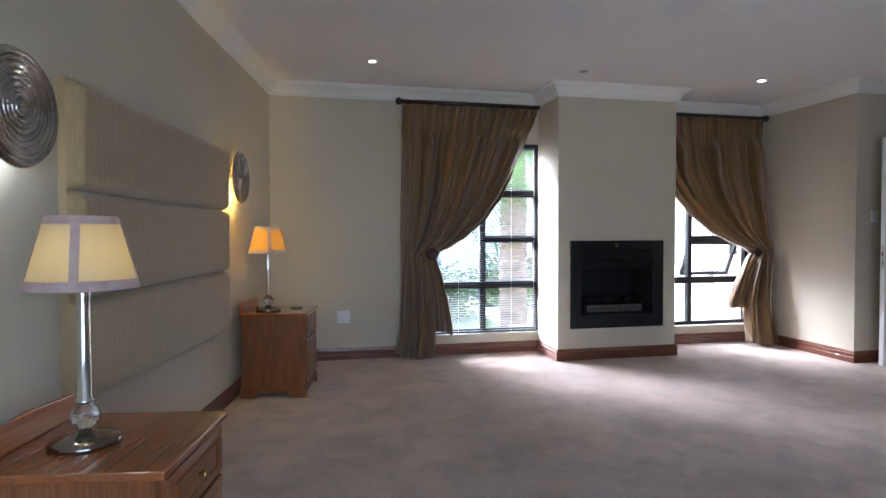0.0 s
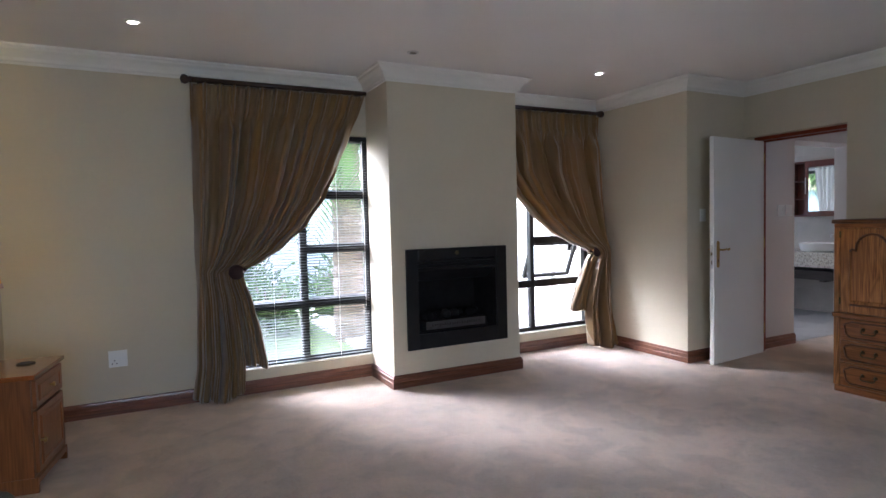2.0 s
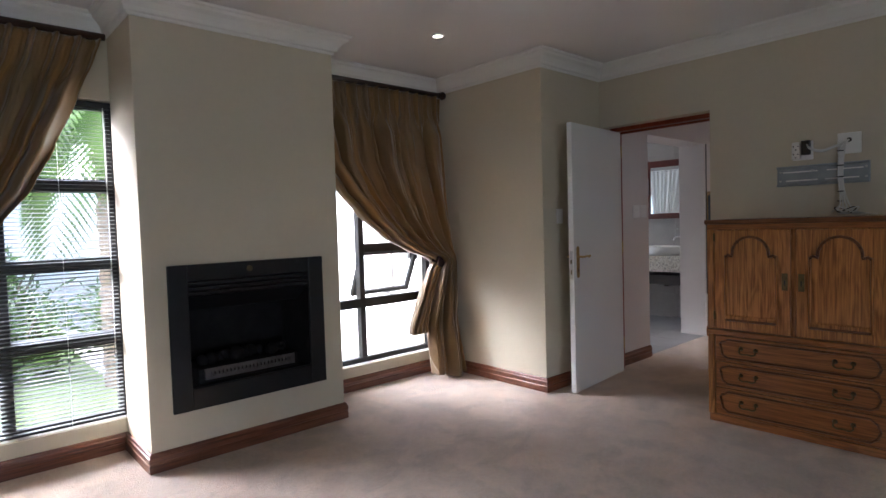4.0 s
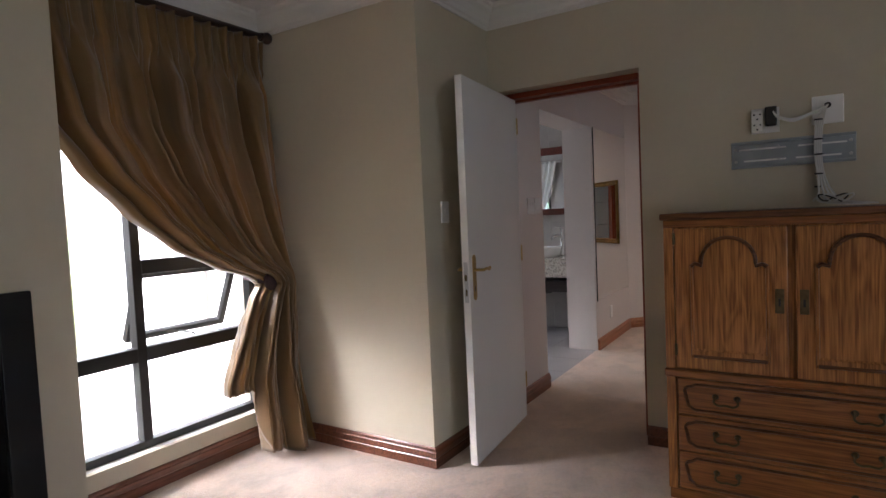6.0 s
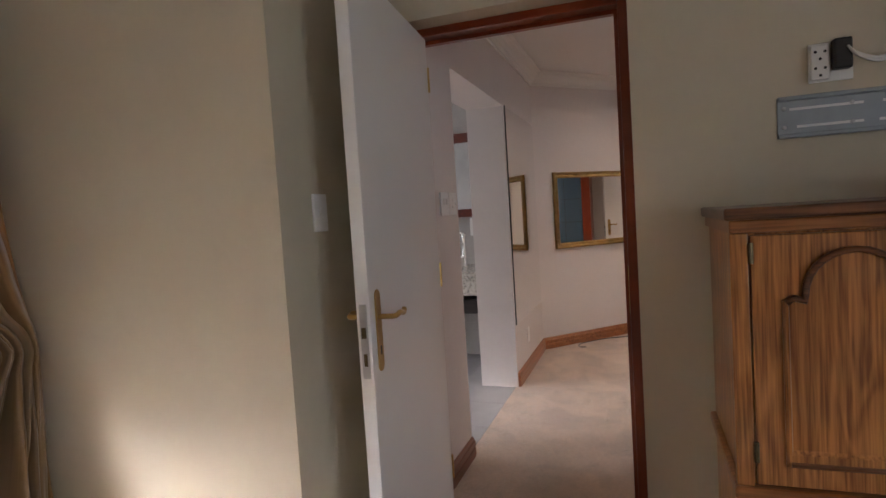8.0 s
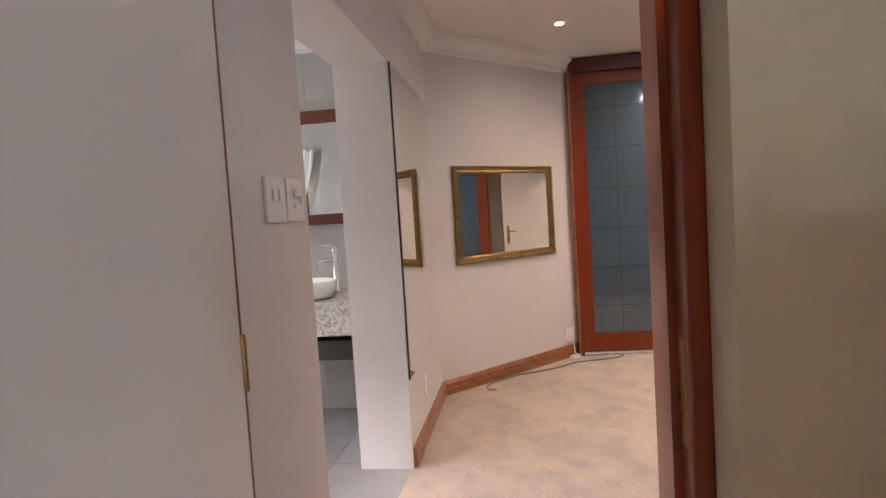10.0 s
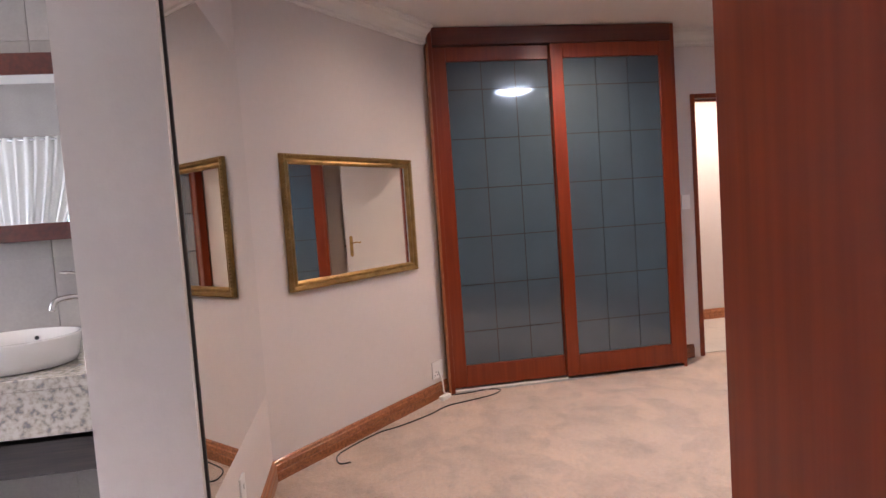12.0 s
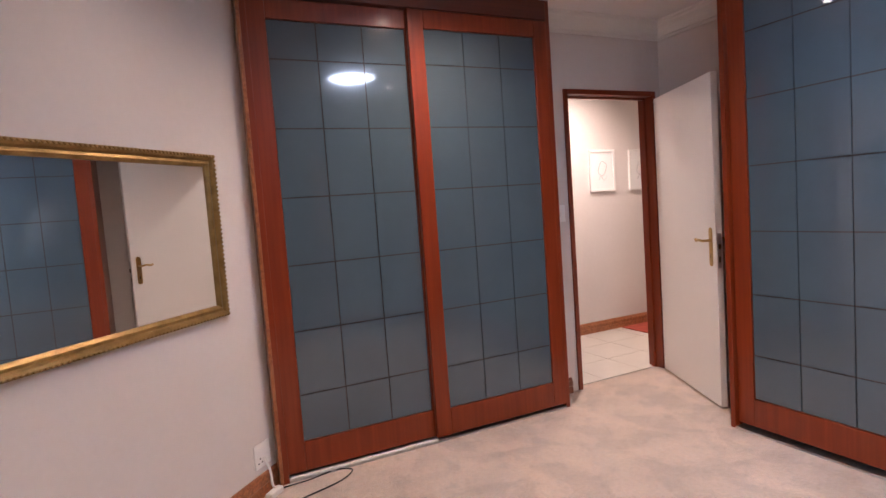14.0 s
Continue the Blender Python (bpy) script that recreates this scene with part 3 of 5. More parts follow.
def curtain(m, fixed, free, top, hem, tie_z, sign, folds, seed, bell=0.0):
    """Lined curtain gathered to one side. fixed, free: its two edges as (height, x); hem: how far the free edge's foot is lifted; bell: how far the fixed edge's foot swings into the room."""
    rnd = random.Random(seed)
    ph = [rnd.uniform(0, 6.28) for _ in range(6)]
    NU, NV = 260, 90
    bm = bmesh.new()
    uvl = bm.loops.layers.uv.new("UVMap")
    grid = []
    for j in range(NV + 1):
        row = []
        for i in range(NU + 1):
            u = i / NU
            s = min(max((u - 0.64) / 0.10, 0), 1)
            foot = 0.015 + hem * s * s * (3 - 2 * s) + 0.018 * math.sin(9 * u + ph[0]) + 0.010 * math.sin(31 * u)
            z = top - (top - foot) * j / NV
            a, b = lerp_table(fixed, z), lerp_table(free, z)
            band = min(max((top - z) / 0.20, 0), 1)
            drop = min(max((top - z - 0.19) / 0.16, 0), 1)
            gather = math.exp(-((z - tie_z) / 0.22) ** 2)
            uu = u + 0.012 * math.sin(2 * math.pi * 5 * u + ph[1]) * drop
            x = a + (b - a) * uu
            amp = 0.056 * drop * (1 - 0.45 * gather)
            wu = u + drop * (0.016 * math.sin(2 * math.pi * 2.3 * u + ph[0]) + 0.010 * math.sin(2 * math.pi * 5.7 * u + ph[5] + z))
            f1 = (1 - 2 * abs(math.sin(math.pi * folds * wu + 0.5 * drop * math.sin(4 * u + 3 * z)))) * (0.62 + 0.38 * math.sin(17 * u + ph[1] + 1.5 * z))
            f2 = math.sin(2 * math.pi * folds * 0.43 * wu + ph[3] + 1.1 * z) + 0.7 * noise.noise(Vector((u * 14, z * 1.6, seed)))
            f3 = abs(math.sin(math.pi * folds * 2.1 * wu + ph[4] + 0.9 * z)) - 0.5 + 0.8 * noise.noise(Vector((u * 34, z * 3.5, seed + 4)))
            pleat = abs(math.cos(math.pi * folds * u)) ** 3 * (0.6 + 0.4 * math.cos(6 * math.pi * folds * u))
            y = -0.065 * pleat * (1 - drop) * (1 - 0.45 * band) - 0.012 * math.exp(-((z - top + 0.20) / 0.02) ** 2)
            y += amp * (f1 + 0.6 * f2 + 0.3 * f3) - 0.045 * gather * math.sin(math.pi * u) - 0.015 * drop
            y -= 0.03 * math.sin(math.pi * min(max((top - z) / top, 0), 1)) * u
            y += (0.07 + bell * (1 - z / top) ** 1.2) * max(0.0, 1 - u / 0.07) ** 2
            y -= bell * (1 - z / top) ** 1.2 * (1 - 0.6 * u)
            row.append((bm.verts.new((x, y, z)), u, (top - z) / top))
        grid.append(row)
    for j in range(NV):
        for i in range(NU):
            q = (grid[j][i], grid[j][i + 1], grid[j + 1][i + 1], grid[j + 1][i])
            f = bm.faces.new([k[0] for k in q])
            for lp, k in zip(f.loops, q):
                lp[uvl].uv = (k[1], k[2])
    c = empty("curtain", m, label="striped bronze taffeta curtain with pinch pleats, tied back", category="curtain", group="window curtains")
    ob = obj("drape", bm, M_CURTAIN, c, smooth=True)
    so = ob.modifiers.new("lining", "SOLIDIFY")
    so.thickness = 0.004
    tx = lerp_table(free, tie_z)
    e = tx - 0.06 * sign
    obj("tie_back", lathe([(0.0, -0.016), (0.040, -0.014), (0.056, -0.004), (0.056, 0.006), (0.036, 0.016), (0.012, 0.020), (0.0, 0.02)], 20, pose(e, -0.145, tie_z + 0.01, 90, 0, 0)), M_TIE, c, smooth=True)
    obj("tie_band", tube(smooth_line([(tx + 0.012 * sign, 0.0, tie_z + 0.03), (tx + 0.005 * sign, -0.10, tie_z + 0.015), (e, -0.135, tie_z), (tx - 0.10 * sign, -0.12, tie_z + 0.006)]), 0.013, 8), M_TIE, c, smooth=True)
    return c


curtain(pose(0, 5.47, 0), [(2.41, 0.375), (1.2, 0.36), (0.9, 0.37), (0.3, 0.345), (0.0, 0.30)],
        [(2.41, 1.715), (2.30, 1.68), (2.08, 1.585), (1.80, 1.47), (1.58, 1.36), (1.36, 1.20), (1.17, 1.00), (1.06, 0.83), (1.00, 0.69), (0.93, 0.70), (0.75, 0.76), (0.50, 0.81), (0.26, 0.845), (0.0, 0.84)],
        2.415, 0.23, 0.99, 1, 13, 4)
curtain(pose(0, 5.47, 0), [(2.41, 4.345), (1.6, 4.365), (1.0, 4.365), (0.5, 4.355), (0.0, 4.375)],
        [(2.41, 3.01), (2.10, 3.03), (1.82, 3.06), (1.60, 3.21), (1.40, 3.41), (1.22, 3.63), (1.10, 3.86), (1.03, 4.07), (0.98, 4.12), (0.90, 4.06), (0.75, 3.99), (0.60, 3.93), (0.45, 3.87), (0.0, 3.90)],
        2.415, 0.40, 0.99, -1, 13, 9, 0.20)


def curtain_rod(x0, x1, left, right):
    r = empty("curtain_rod", pose(0, 5.465, 2.44), label="dark walnut curtain pole with round finial", category="curtain rod", group="curtain poles")
    obj("pole", tube([(x0, 0, 0), ((x0 + x1) / 2, 0, 0), (x1, 0, 0)], 0.02, 16), M_ROD, r, smooth=True)
    prof = [(0.0, 0), (0.022, 0.0), (0.026, 0.012), (0.018, 0.02), (0.030, 0.032), (0.036, 0.05), (0.030, 0.068), (0.012, 0.078), (0.0, 0.08)]
    if left:
        obj("finial", lathe(prof, 20, pose(x0, 0, 0, 0, -90, 0)), M_ROD, r, smooth=True)
    if right:
        obj("finial", lathe(prof, 20, pose(x1, 0, 0, 0, 90, 0)), M_ROD, r, smooth=True)
    for x in (x0 + 0.06, x1 - 0.06):
        obj("bracket", boxes((x - 0.012, x + 0.012, 0.0, 0.095, -0.03, -0.018), (x - 0.018, x + 0.018, 0.082, 0.095, -0.06, 0.03)), M_ROD, r, bevel=0.003)
    return r


curtain_rod(0.39, 1.745, True, False)
curtain_rod(3.01, 4.315, False, True)


# ---- gas fireplace ----
fp = empty("gas_fireplace", pose(0, 5.06, 0), label="black steel built-in gas fireplace with metal grille", category="fireplace")
fx0, fx1, fz0, fz1 = FP
ix0, ix1, iz0, iz1 = 2.0, 2.752, 0.42, 0.94
sur = boxes((fx0, ix0, -0.022, 0.0, fz0, fz1), (ix1, fx1, -0.022, 0.0, fz0, fz1), (ix0, ix1, -0.022, 0.0, iz1 + 0.09, fz1), (ix0, ix1, -0.022, 0.0, fz0, iz0))
obj("surround", sur, M_BLACK, fp, bevel=0.005)
for k in range(3):
    obj("louvre", boxes((ix0, ix1, -0.014 + 0.002 * k, 0.02, iz1 + 0.006 + 0.028 * k, iz1 + 0.026 + 0.028 * k)), M_BLACK, fp, bevel=0.003)
obj("firebox", boxes((ix0 - 0.02, ix0, 0.0, 0.38, iz0, iz1 + 0.09), (ix1, ix1 + 0.02, 0.0, 0.38, iz0, iz1 + 0.09), (ix0 - 0.02, ix1 + 0.02, 0.38, 0.40, iz0, iz1 + 0.09),
                     (ix0, ix1, 0.0, 0.38, iz0 - 0.02, iz0), (ix0, ix1, 0.02, 0.38, iz1 + 0.09, iz1 + 0.11)), M_SOOT, fp)
hood = prism([(0, iz1), (0.02, iz1), (0.16, iz1 - 0.09), (0.15, iz1 - 0.1)], ix0, ix1)
bmesh.ops.transform(hood, matrix=Matrix(((0, 0, 1, 0), (1, 0, 0, 0.0), (0, 1, 0, 0), (0, 0, 0, 1))), verts=hood.verts)
obj("hood", hood, M_BLACK, fp)
gr = bmesh.new()
gx0, gx1 = 2.09, 2.66
box(gr, gx0, gx1, 0.035, 0.045, 0.44, 0.462)
box(gr, gx0, gx1, 0.035, 0.045, 0.484, 0.505)
nn = 24
for k in range(nn + 1):
    x = gx0 + (gx1 - gx0) * k / nn
    if k < 2 or k > nn - 2:
        box(gr, x - 0.012 if k else x, x + 0.012 if k < nn else x, 0.035, 0.045, 0.462, 0.484)
    else:
        box(gr, x - 0.006, x + 0.006, 0.035, 0.045, 0.462, 0.484)
obj("grille", gr, M_GRILLE, fp)
obj("burner_tray", boxes((2.06, 2.69, 0.05, 0.30, 0.421, 0.505)), M_SOOT, fp, bevel=0.004)
rnd = random.Random(3)
for k in range(11):
    rr = rnd.uniform(0.03, 0.05)
    bmc = bmesh.new()
    bmesh.ops.create_icosphere(bmc, subdivisions=2, radius=rr)
    for v in bmc.verts:
        v.co *= 1 + 0.25 * noise.noise(v.co * 30 + Vector((k, 0, 0)))
    obj("coal", bmc, M_SOOT, fp, smooth=True, m=pose(2.12 + 0.052 * k, 0.14 + rnd.uniform(-0.03, 0.06), 0.535 + rnd.uniform(-0.005, 0.01)))
obj("badge", lathe([(0.0, 0), (0.018, 0.0), (0.018, 0.004), (0.0, 0.005)], 18, pose(2.36, -0.022, 1.08, 90, 0, 0)), M_BRONZE, fp)


# ---- doors ----
def lever(parent, m):
    plate = prism([(0.021 * math.cos(a), (0.093 if math.sin(a) > 0 else -0.103) + 0.021 * math.sin(a)) for a in (2 * math.pi * (k + 0.5) / 20 for k in range(20))], 0.0, 0.004)
    bmesh.ops.transform(plate, matrix=pose(0, 0, 0, 90, 0, 0), verts=plate.verts)
    obj("back_plate", plate, M_BRASS, parent, bevel=0.0015, m=m)
    obj("handle", tube(smooth_line([(0, 0, 0), (0, -0.04, 0), (-0.012, -0.052, 0), (-0.045, -0.054, 0.004), (-0.080, -0.052, -0.003), (-0.097, -0.050, 0.006)]), 0.008, 10), M_BRASS, parent, smooth=True, m=m @ pose(0, 0, 0.035))
    obj("keyhole", boxes((-0.004, 0.004, -0.0052, -0.0035, -0.075, -0.05)), M_BLACKP, parent, m=m)


def door_leaf(name, m, width, label):
    """White flush door, hinge at the origin, leaf along -x."""
    d = empty(name, m, label=label, category="door")
    obj("panel", boxes((-width, 0, -0.02, 0.02, 0.012, 2.032)), M_WHITE, d, bevel=0.003)
    lever(d, pose(-width + 0.06, -0.02, 1.0, 0, 0, 0) @ Matrix.Diagonal((-1, 1, 1, 1)))
    lever(d, pose(-width + 0.06, 0.02, 1.0, 0, 0, 180))
    obj("lock_plate", boxes((-width - 0.0015, -width + 0.001, -0.011, 0.011, 0.87, 1.08)), M_STEEL, d)
    obj("latch", boxes((-width - 0.008, -width, -0.006, 0.006, 0.985, 1.015), (-width - 0.003, -width, -0.005, 0.005, 0.905, 0.94)), M_BRONZE, d)
    for z in (0.2, 1.02, 1.82):
        obj("hinge", tube([(0.004, -0.02, z), (0.004, -0.02, z + 0.05), (0.004, -0.02, z + 0.1)], 0.007, 10), M_BRASS, d)
    return d


door_leaf("door", pose(5.286, 4.29, 0, 0, 0, 5.5), 0.816, "open white flush door with brass lever handle")
hx, hy = 9.60, 0.385
ang2 = math.degrees(math.atan2(hy - 0.765, hx - 8.80))
door_leaf("door", pose(hx, hy, 0, 0, 0, ang2), 0.86, "open white flush hall door with brass lever handle")


def door_frame(name, x0, x1, y0, y1, top, material):
    """Frame that lines an opening in a wall that runs along y."""
    f = empty(name, pose(0, 0, 0), kind="structure")
    obj("jamb", boxes((x0, x1, y0, y0 + 0.035, 0, top)), material, f, bevel=0.004)
    obj("jamb", boxes((x0, x1, y1 - 0.035, y1, 0, top)), material, f, bevel=0.004)
    obj("head", boxes((x0, x1, y0 + 0.035, y1 - 0.035, top - 0.035, top)), M_MAHOG_H, f, bevel=0.004)
    xm = (x0 + x1) / 2
    obj("stop", boxes((xm, xm + 0.03, y0 + 0.035, y0 + 0.05, 0, top - 0.035), (xm, xm + 0.03, y1 - 0.05, y1 - 0.035, 0, top - 0.035), (xm, xm + 0.03, y0 + 0.05, y1 - 0.05, top - 0.05, top - 0.035)), material, f)
    return f


door_frame("door_1", 5.29, 5.42, 3.488, 4.37, 2.08, M_MAHOG)
door_frame("door_2", 9.64 - 0.012, 9.772, 0.358, 1.209, 2.092, M_MAHOG)
tagged(obj("striker_plate", boxes((5.312, 5.342, 3.522, 3.525, 0.90, 1.08)), M_BRASS), "brass striker plate let into the door frame", "door hardware", kind="structure")


# ---- switches and sockets ----
def switch_plate(m, w, h, rockers, label):
    s = empty("light_switch", m, label=label, category="switch", group="light switches")
    obj("plate", boxes((-w / 2, w / 2, -0.009, 0, -h / 2, h / 2)), M_PLASTIC, s, bevel=0.003)
    for x, z, a, b in rockers:
        obj("rocker", boxes((x - a / 2, x + a / 2, -0.014, -0.009, z - b / 2, z + b / 2)), M_PLASTIC, s, bevel=0.002)
    return s


switch_plate(pose(4.59, PIER_Y, 1.345), 0.075, 0.115, [(0, 0, 0.016, 0.03)], "white single light switch on the pier wall")
switch_plate(pose(5.737, PY, 1.372), 0.115, 0.115, [(-0.02, 0.012, 0.016, 0.03), (0.02, 0.012, 0.016, 0.03)], "white double light switch plate")
switch_plate(pose(5.862, PY, 1.374), 0.115, 0.115, [(0.0, 0.018, 0.03, 0.02), (0.0, -0.016, 0.04, 0.012), (0.038, 0.0, 0.014, 0.02)], "white socket and switch plate")
switch_plate(pose(9.64, 1.285, 1.25, 0, 0, -90), 0.075, 0.115, [(0, 0, 0.016, 0.03)], "white light switch beside the hall door")


def socket(m, label):
    s = empty("wall_socket", m, label=label, category="socket", group="wall sockets")
    obj("plate", boxes((-0.06, 0.06, -0.009, 0, -0.06, 0.06)), M_PLASTIC, s, bevel=0.003)
    for x, z in ((-0.022, -0.012), (-0.036, -0.034), (-0.008, -0.034)):
        obj("pin_hole", lathe([(0.0, 0), (0.0045, 0), (0.0045, 0.001), (0, 0.001)], 10, pose(x, -0.0085, z, 90, 0, 0)), M_BLACKP, s)
    obj("rocker", boxes((0.02, 0.045, -0.013, -0.009, -0.012, 0.0)), M_PLASTIC, s, bevel=0.002)
    return s


socket(pose(-0.178, BW, 0.405), "white square wall socket with switch")
switch_plate(pose(7.66, PY, 0.30), 0.075, 0.12, [(0, 0.02, 0.016, 0.02)], "white socket plate low on the wall")
dd = (Vector(DIAG1) - Vector(DIAG0)).normalized()
DROT = math.degrees(math.atan2(dd.y, dd.x))
def diag(s, z=0.0): return pose(DIAG0[0] + dd.x * s, DIAG0[1] + dd.y * s, z, 0, 0, DROT)
socket(diag(1.42, 0.20), "small white socket above the skirting")
ext = empty("extension_lead", diag(0, 0), label="white plug block with thin black cable on the carpet", category="cable")
obj("plug_block", boxes((1.36, 1.46, -0.085, -0.045, 0.0, 0.03)), M_PLASTIC, ext, bevel=0.006)
obj("cord", tube(smooth_line([(1.42, -0.012, 0.19), (1.43, -0.035, 0.12), (1.42, -0.05, 0.05), (1.43, -0.06, 0.03)]), 0.006, 8), M_PLASTIC, ext)
obj("cable", tube(smooth_line([(1.46, -0.07, 0.012), (1.58, -0.16, 0.006), (1.70, -0.24, 0.006), (1.72, -0.33, 0.006), (1.60, -0.33, 0.006), (1.42, -0.24, 0.006), (1.28, -0.17, 0.006), (1.10, -0.16, 0.006), (0.86, -0.11, 0.006), (0.72, -0.06, 0.006), (0.48, -0.055, 0.006), (0.36, -0.08, 0.006), (0.30, -0.16, 0.006), (0.34, -0.20, 0.006)]), 0.004, 6), M_BLACKP, ext)


# ---- oak tv cabinet ----
def arch_line(w, z0, zs, z1, n=14):
    """Panel outline: straight foot, upright sides, shouldered round head."""
    sh = w * 0.14
    pts = [(-w / 2, z0), (w / 2, z0), (w / 2, zs), (w / 2 - sh * 0.4, zs + 0.012), (w / 2 - sh, zs + 0.004), (w / 2 - sh, zs + 0.02)]
    r = w / 2 - sh
    k = (z1 - zs - 0.02) / r
    pts += [(r * math.cos(math.pi * i / n), zs + 0.02 + k * r * math.sin(math.pi * i / n)) for i in range(1, n)]
    pts += [(-w / 2 + sh, zs + 0.02), (-w / 2 + sh, zs + 0.004), (-w / 2 + sh * 0.4, zs + 0.012), (-w / 2, zs)]
    return pts


def raised(bm, pts, rim, lift):
    """A raised field: the outline steps back and up, facing -y."""
    c = Vector((sum(p[0] for p in pts) / len(pts), sum(p[1] for p in pts) / len(pts)))
    def ring(f, y):
        return [bm.verts.new((c.x + (p[0] - c.x) * f, y, c.y + (p[1] - c.y) * f)) for p in pts]
    rings = [ring(1.0, 0.0), ring(1.0, -0.004), ring(1 - rim * 0.35, -lift), ring(1 - rim * 0.75, -lift), ring(1 - rim, -0.003)]
    n = len(pts)
    for a, b in zip(rings, rings[1:]):
        for i in range(n):
            bm.faces.new((a[i], a[(i + 1) % n], b[(i + 1) % n], b[i]))
    bm.faces.new(rings[-1])


def drop_handle(parent, m):
    for x in (-0.042, 0.042):
        obj("rose", lathe([(0, 0), (0.013, 0), (0.011, 0.005), (0.006, 0.012), (0.008, 0.018), (0, 0.02)], 12, m @ pose(x, 0, 0, 90, 0, 0)), M_BRONZE, parent, smooth=True)
    obj("handle", tube([m @ Vector(p) for p in smooth_line([(-0.042, -0.018, 0), (-0.046, -0.022, -0.018), (-0.028, -0.024, -0.03), (0, -0.026, -0.026), (0.028, -0.024, -0.03), (0.046, -0.022, -0.018), (0.042, -0.018, 0)])], 0.0045, 8), M_BRONZE, parent, smooth=True)


def tv_cabinet(m):
    """Width along x, front at y = 0 facing -y."""
    w, dep, h = 0.97, 0.55, 1.286
    c = empty("tv_cabinet", m, label="oak television cabinet with arched doors and three drawers", category="cabinet")
    hw = w / 2
    obj("carcass", boxes((-hw + 0.012, hw - 0.012, 0.022, dep, 0.045, h - 0.05)), M_OAK, c, bevel=0.003)
    obj("plinth", boxes((-hw + 0.004, hw - 0.004, 0.008, dep, 0.0, 0.05)), M_OAK_H, c, bevel=0.004)
    obj("top", boxes((-hw - 0.012, hw + 0.012, -0.016, dep, h - 0.03, h)), M_OAK_D, c, bevel=0.006)
    obj("cornice_rail", boxes((-hw, hw, 0.0, dep, h - 0.062, h - 0.03)), M_OAK_H, c, bevel=0.004)
    obj("waist_rail", boxes((-hw - 0.006, hw + 0.006, -0.012, dep, 0.562, 0.596)), M_OAK_H, c, bevel=0.008)
    for x in (-hw + 0.02, hw - 0.02):
        obj("stile", boxes((x - 0.02, x + 0.02, 0.002, 0.03, 0.596, h - 0.062)), M_OAK, c, bevel=0.003)
        obj("stile", boxes((x - 0.02, x + 0.02, 0.002, 0.03, 0.05, 0.562)), M_OAK, c, bevel=0.003)
    for s in (-1, 1):
        d = obj("door", boxes((-0.213, 0.213, 0.0, 0.022, 0.602, 1.218)), M_OAK, c, bevel=0.004, m=pose(s * 0.2275, 0, 0))
        bm = bmesh.new()
        raised(bm, arch_line(0.30, 0.655, 1.06, 1.185), 0.10, 0.013)
        obj("panel", bm, M_OAK, d, m=pose(0, -0.0005, 0))
        obj("moulding", tube([(p[0], -0.011, p[1]) for p in arch_line(0.285, 0.665, 1.055, 1.178)[2:]], 0.008, 8), M_OAK_D, d, smooth=True)
        obj("moulding", tube([(-0.14, -0.008, 0.664), (0, -0.008, 0.664), (0.14, -0.008, 0.664)], 0.009, 8), M_OAK_D, d, smooth=True)
        obj("lock_plate", boxes((-0.016, 0.016, -0.004, 0.0, 0.865, 0.965)), M_BRONZE, d, bevel=0.002, m=pose(-s * 0.185, 0, 0))
        obj("keyhole", boxes((-0.004, 0.004, -0.0055, -0.003, 0.895, 0.925)), M_BLACKP, d, m=pose(-s * 0.185, 0, 0))
        for z in (0.66, 1.15):
            obj("hinge", tube([(0, 0, z), (0, 0, z + 0.025), (0, 0, z + 0.05)], 0.006, 8), M_BRONZE, d, m=pose(s * 0.213, -0.003, 0))
    for z0, z1 in ((0.397, 0.555), (0.232, 0.390), (0.055, 0.225)):
        d = obj("drawer", boxes((-hw + 0.045, hw - 0.045, 0.004, 0.03, z0, z1)), M_OAK_H, c, bevel=0.005)
        mid = (z0 + z1) / 2
        pts = [(-hw + 0.075, mid + 0.03)] + [(-hw + 0.075 + 0.012 * k, mid + 0.035 + 0.012 * math.sin(k)) for k in range(1, 3)] + [(-hw + 0.12, z1 - 0.022), (hw - 0.12, z1 - 0.022), (hw - 0.09, mid + 0.04), (hw - 0.075, mid), (hw - 0.09, mid - 0.04), (hw - 0.12, z0 + 0.022), (-hw + 0.12, z0 + 0.022), (-hw + 0.09, mid - 0.04)]
        obj("moulding", tube([(p[0], 0.002, p[1]) for p in pts + pts[:1]], 0.0065, 6), M_OAK_D, d, smooth=True)
        for x in (-0.245, 0.245):
            drop_handle(d, pose(x, 0.004, mid + 0.012))
    return c


tv_cabinet(pose(4.60, 2.785, 0, 0, 0, -90))

# bracket, sockets and cables over the cabinet
br = empty("tv_wall_bracket", pose(EW, 2.79, 1.555, 0, 0, -90), label="grey steel television wall bracket", category="wall bracket")
bk = boxes((-0.255, 0.255, -0.006, 0, -0.065, 0.065), (-0.255, 0.255, -0.022, -0.006, 0.052, 0.066), (-0.255, 0.255, -0.022, -0.006, -0.066, -0.052))
obj("rail", bk, M_GALV, br, bevel=0.003)
obj("slot", boxes((-0.22, -0.02, -0.008, -0.0065, 0.022, 0.03), (0.03, 0.22, -0.008, -0.0065, 0.022, 0.03), (-0.2, -0.02, -0.008, -0.0065, -0.034, -0.026), (0.02, 0.2, -0.008, -0.0065, -0.034, -0.026)), M_PAPER, br)
for x in (-0.235, -0.05, 0.235):
    for z in (-0.03, 0.03):
        obj("screw", lathe([(0, 0), (0.007, 0), (0.006, 0.004), (0, 0.005)], 10, pose(x, -0.006, z, 90, 0, 0)), M_STEEL, br)
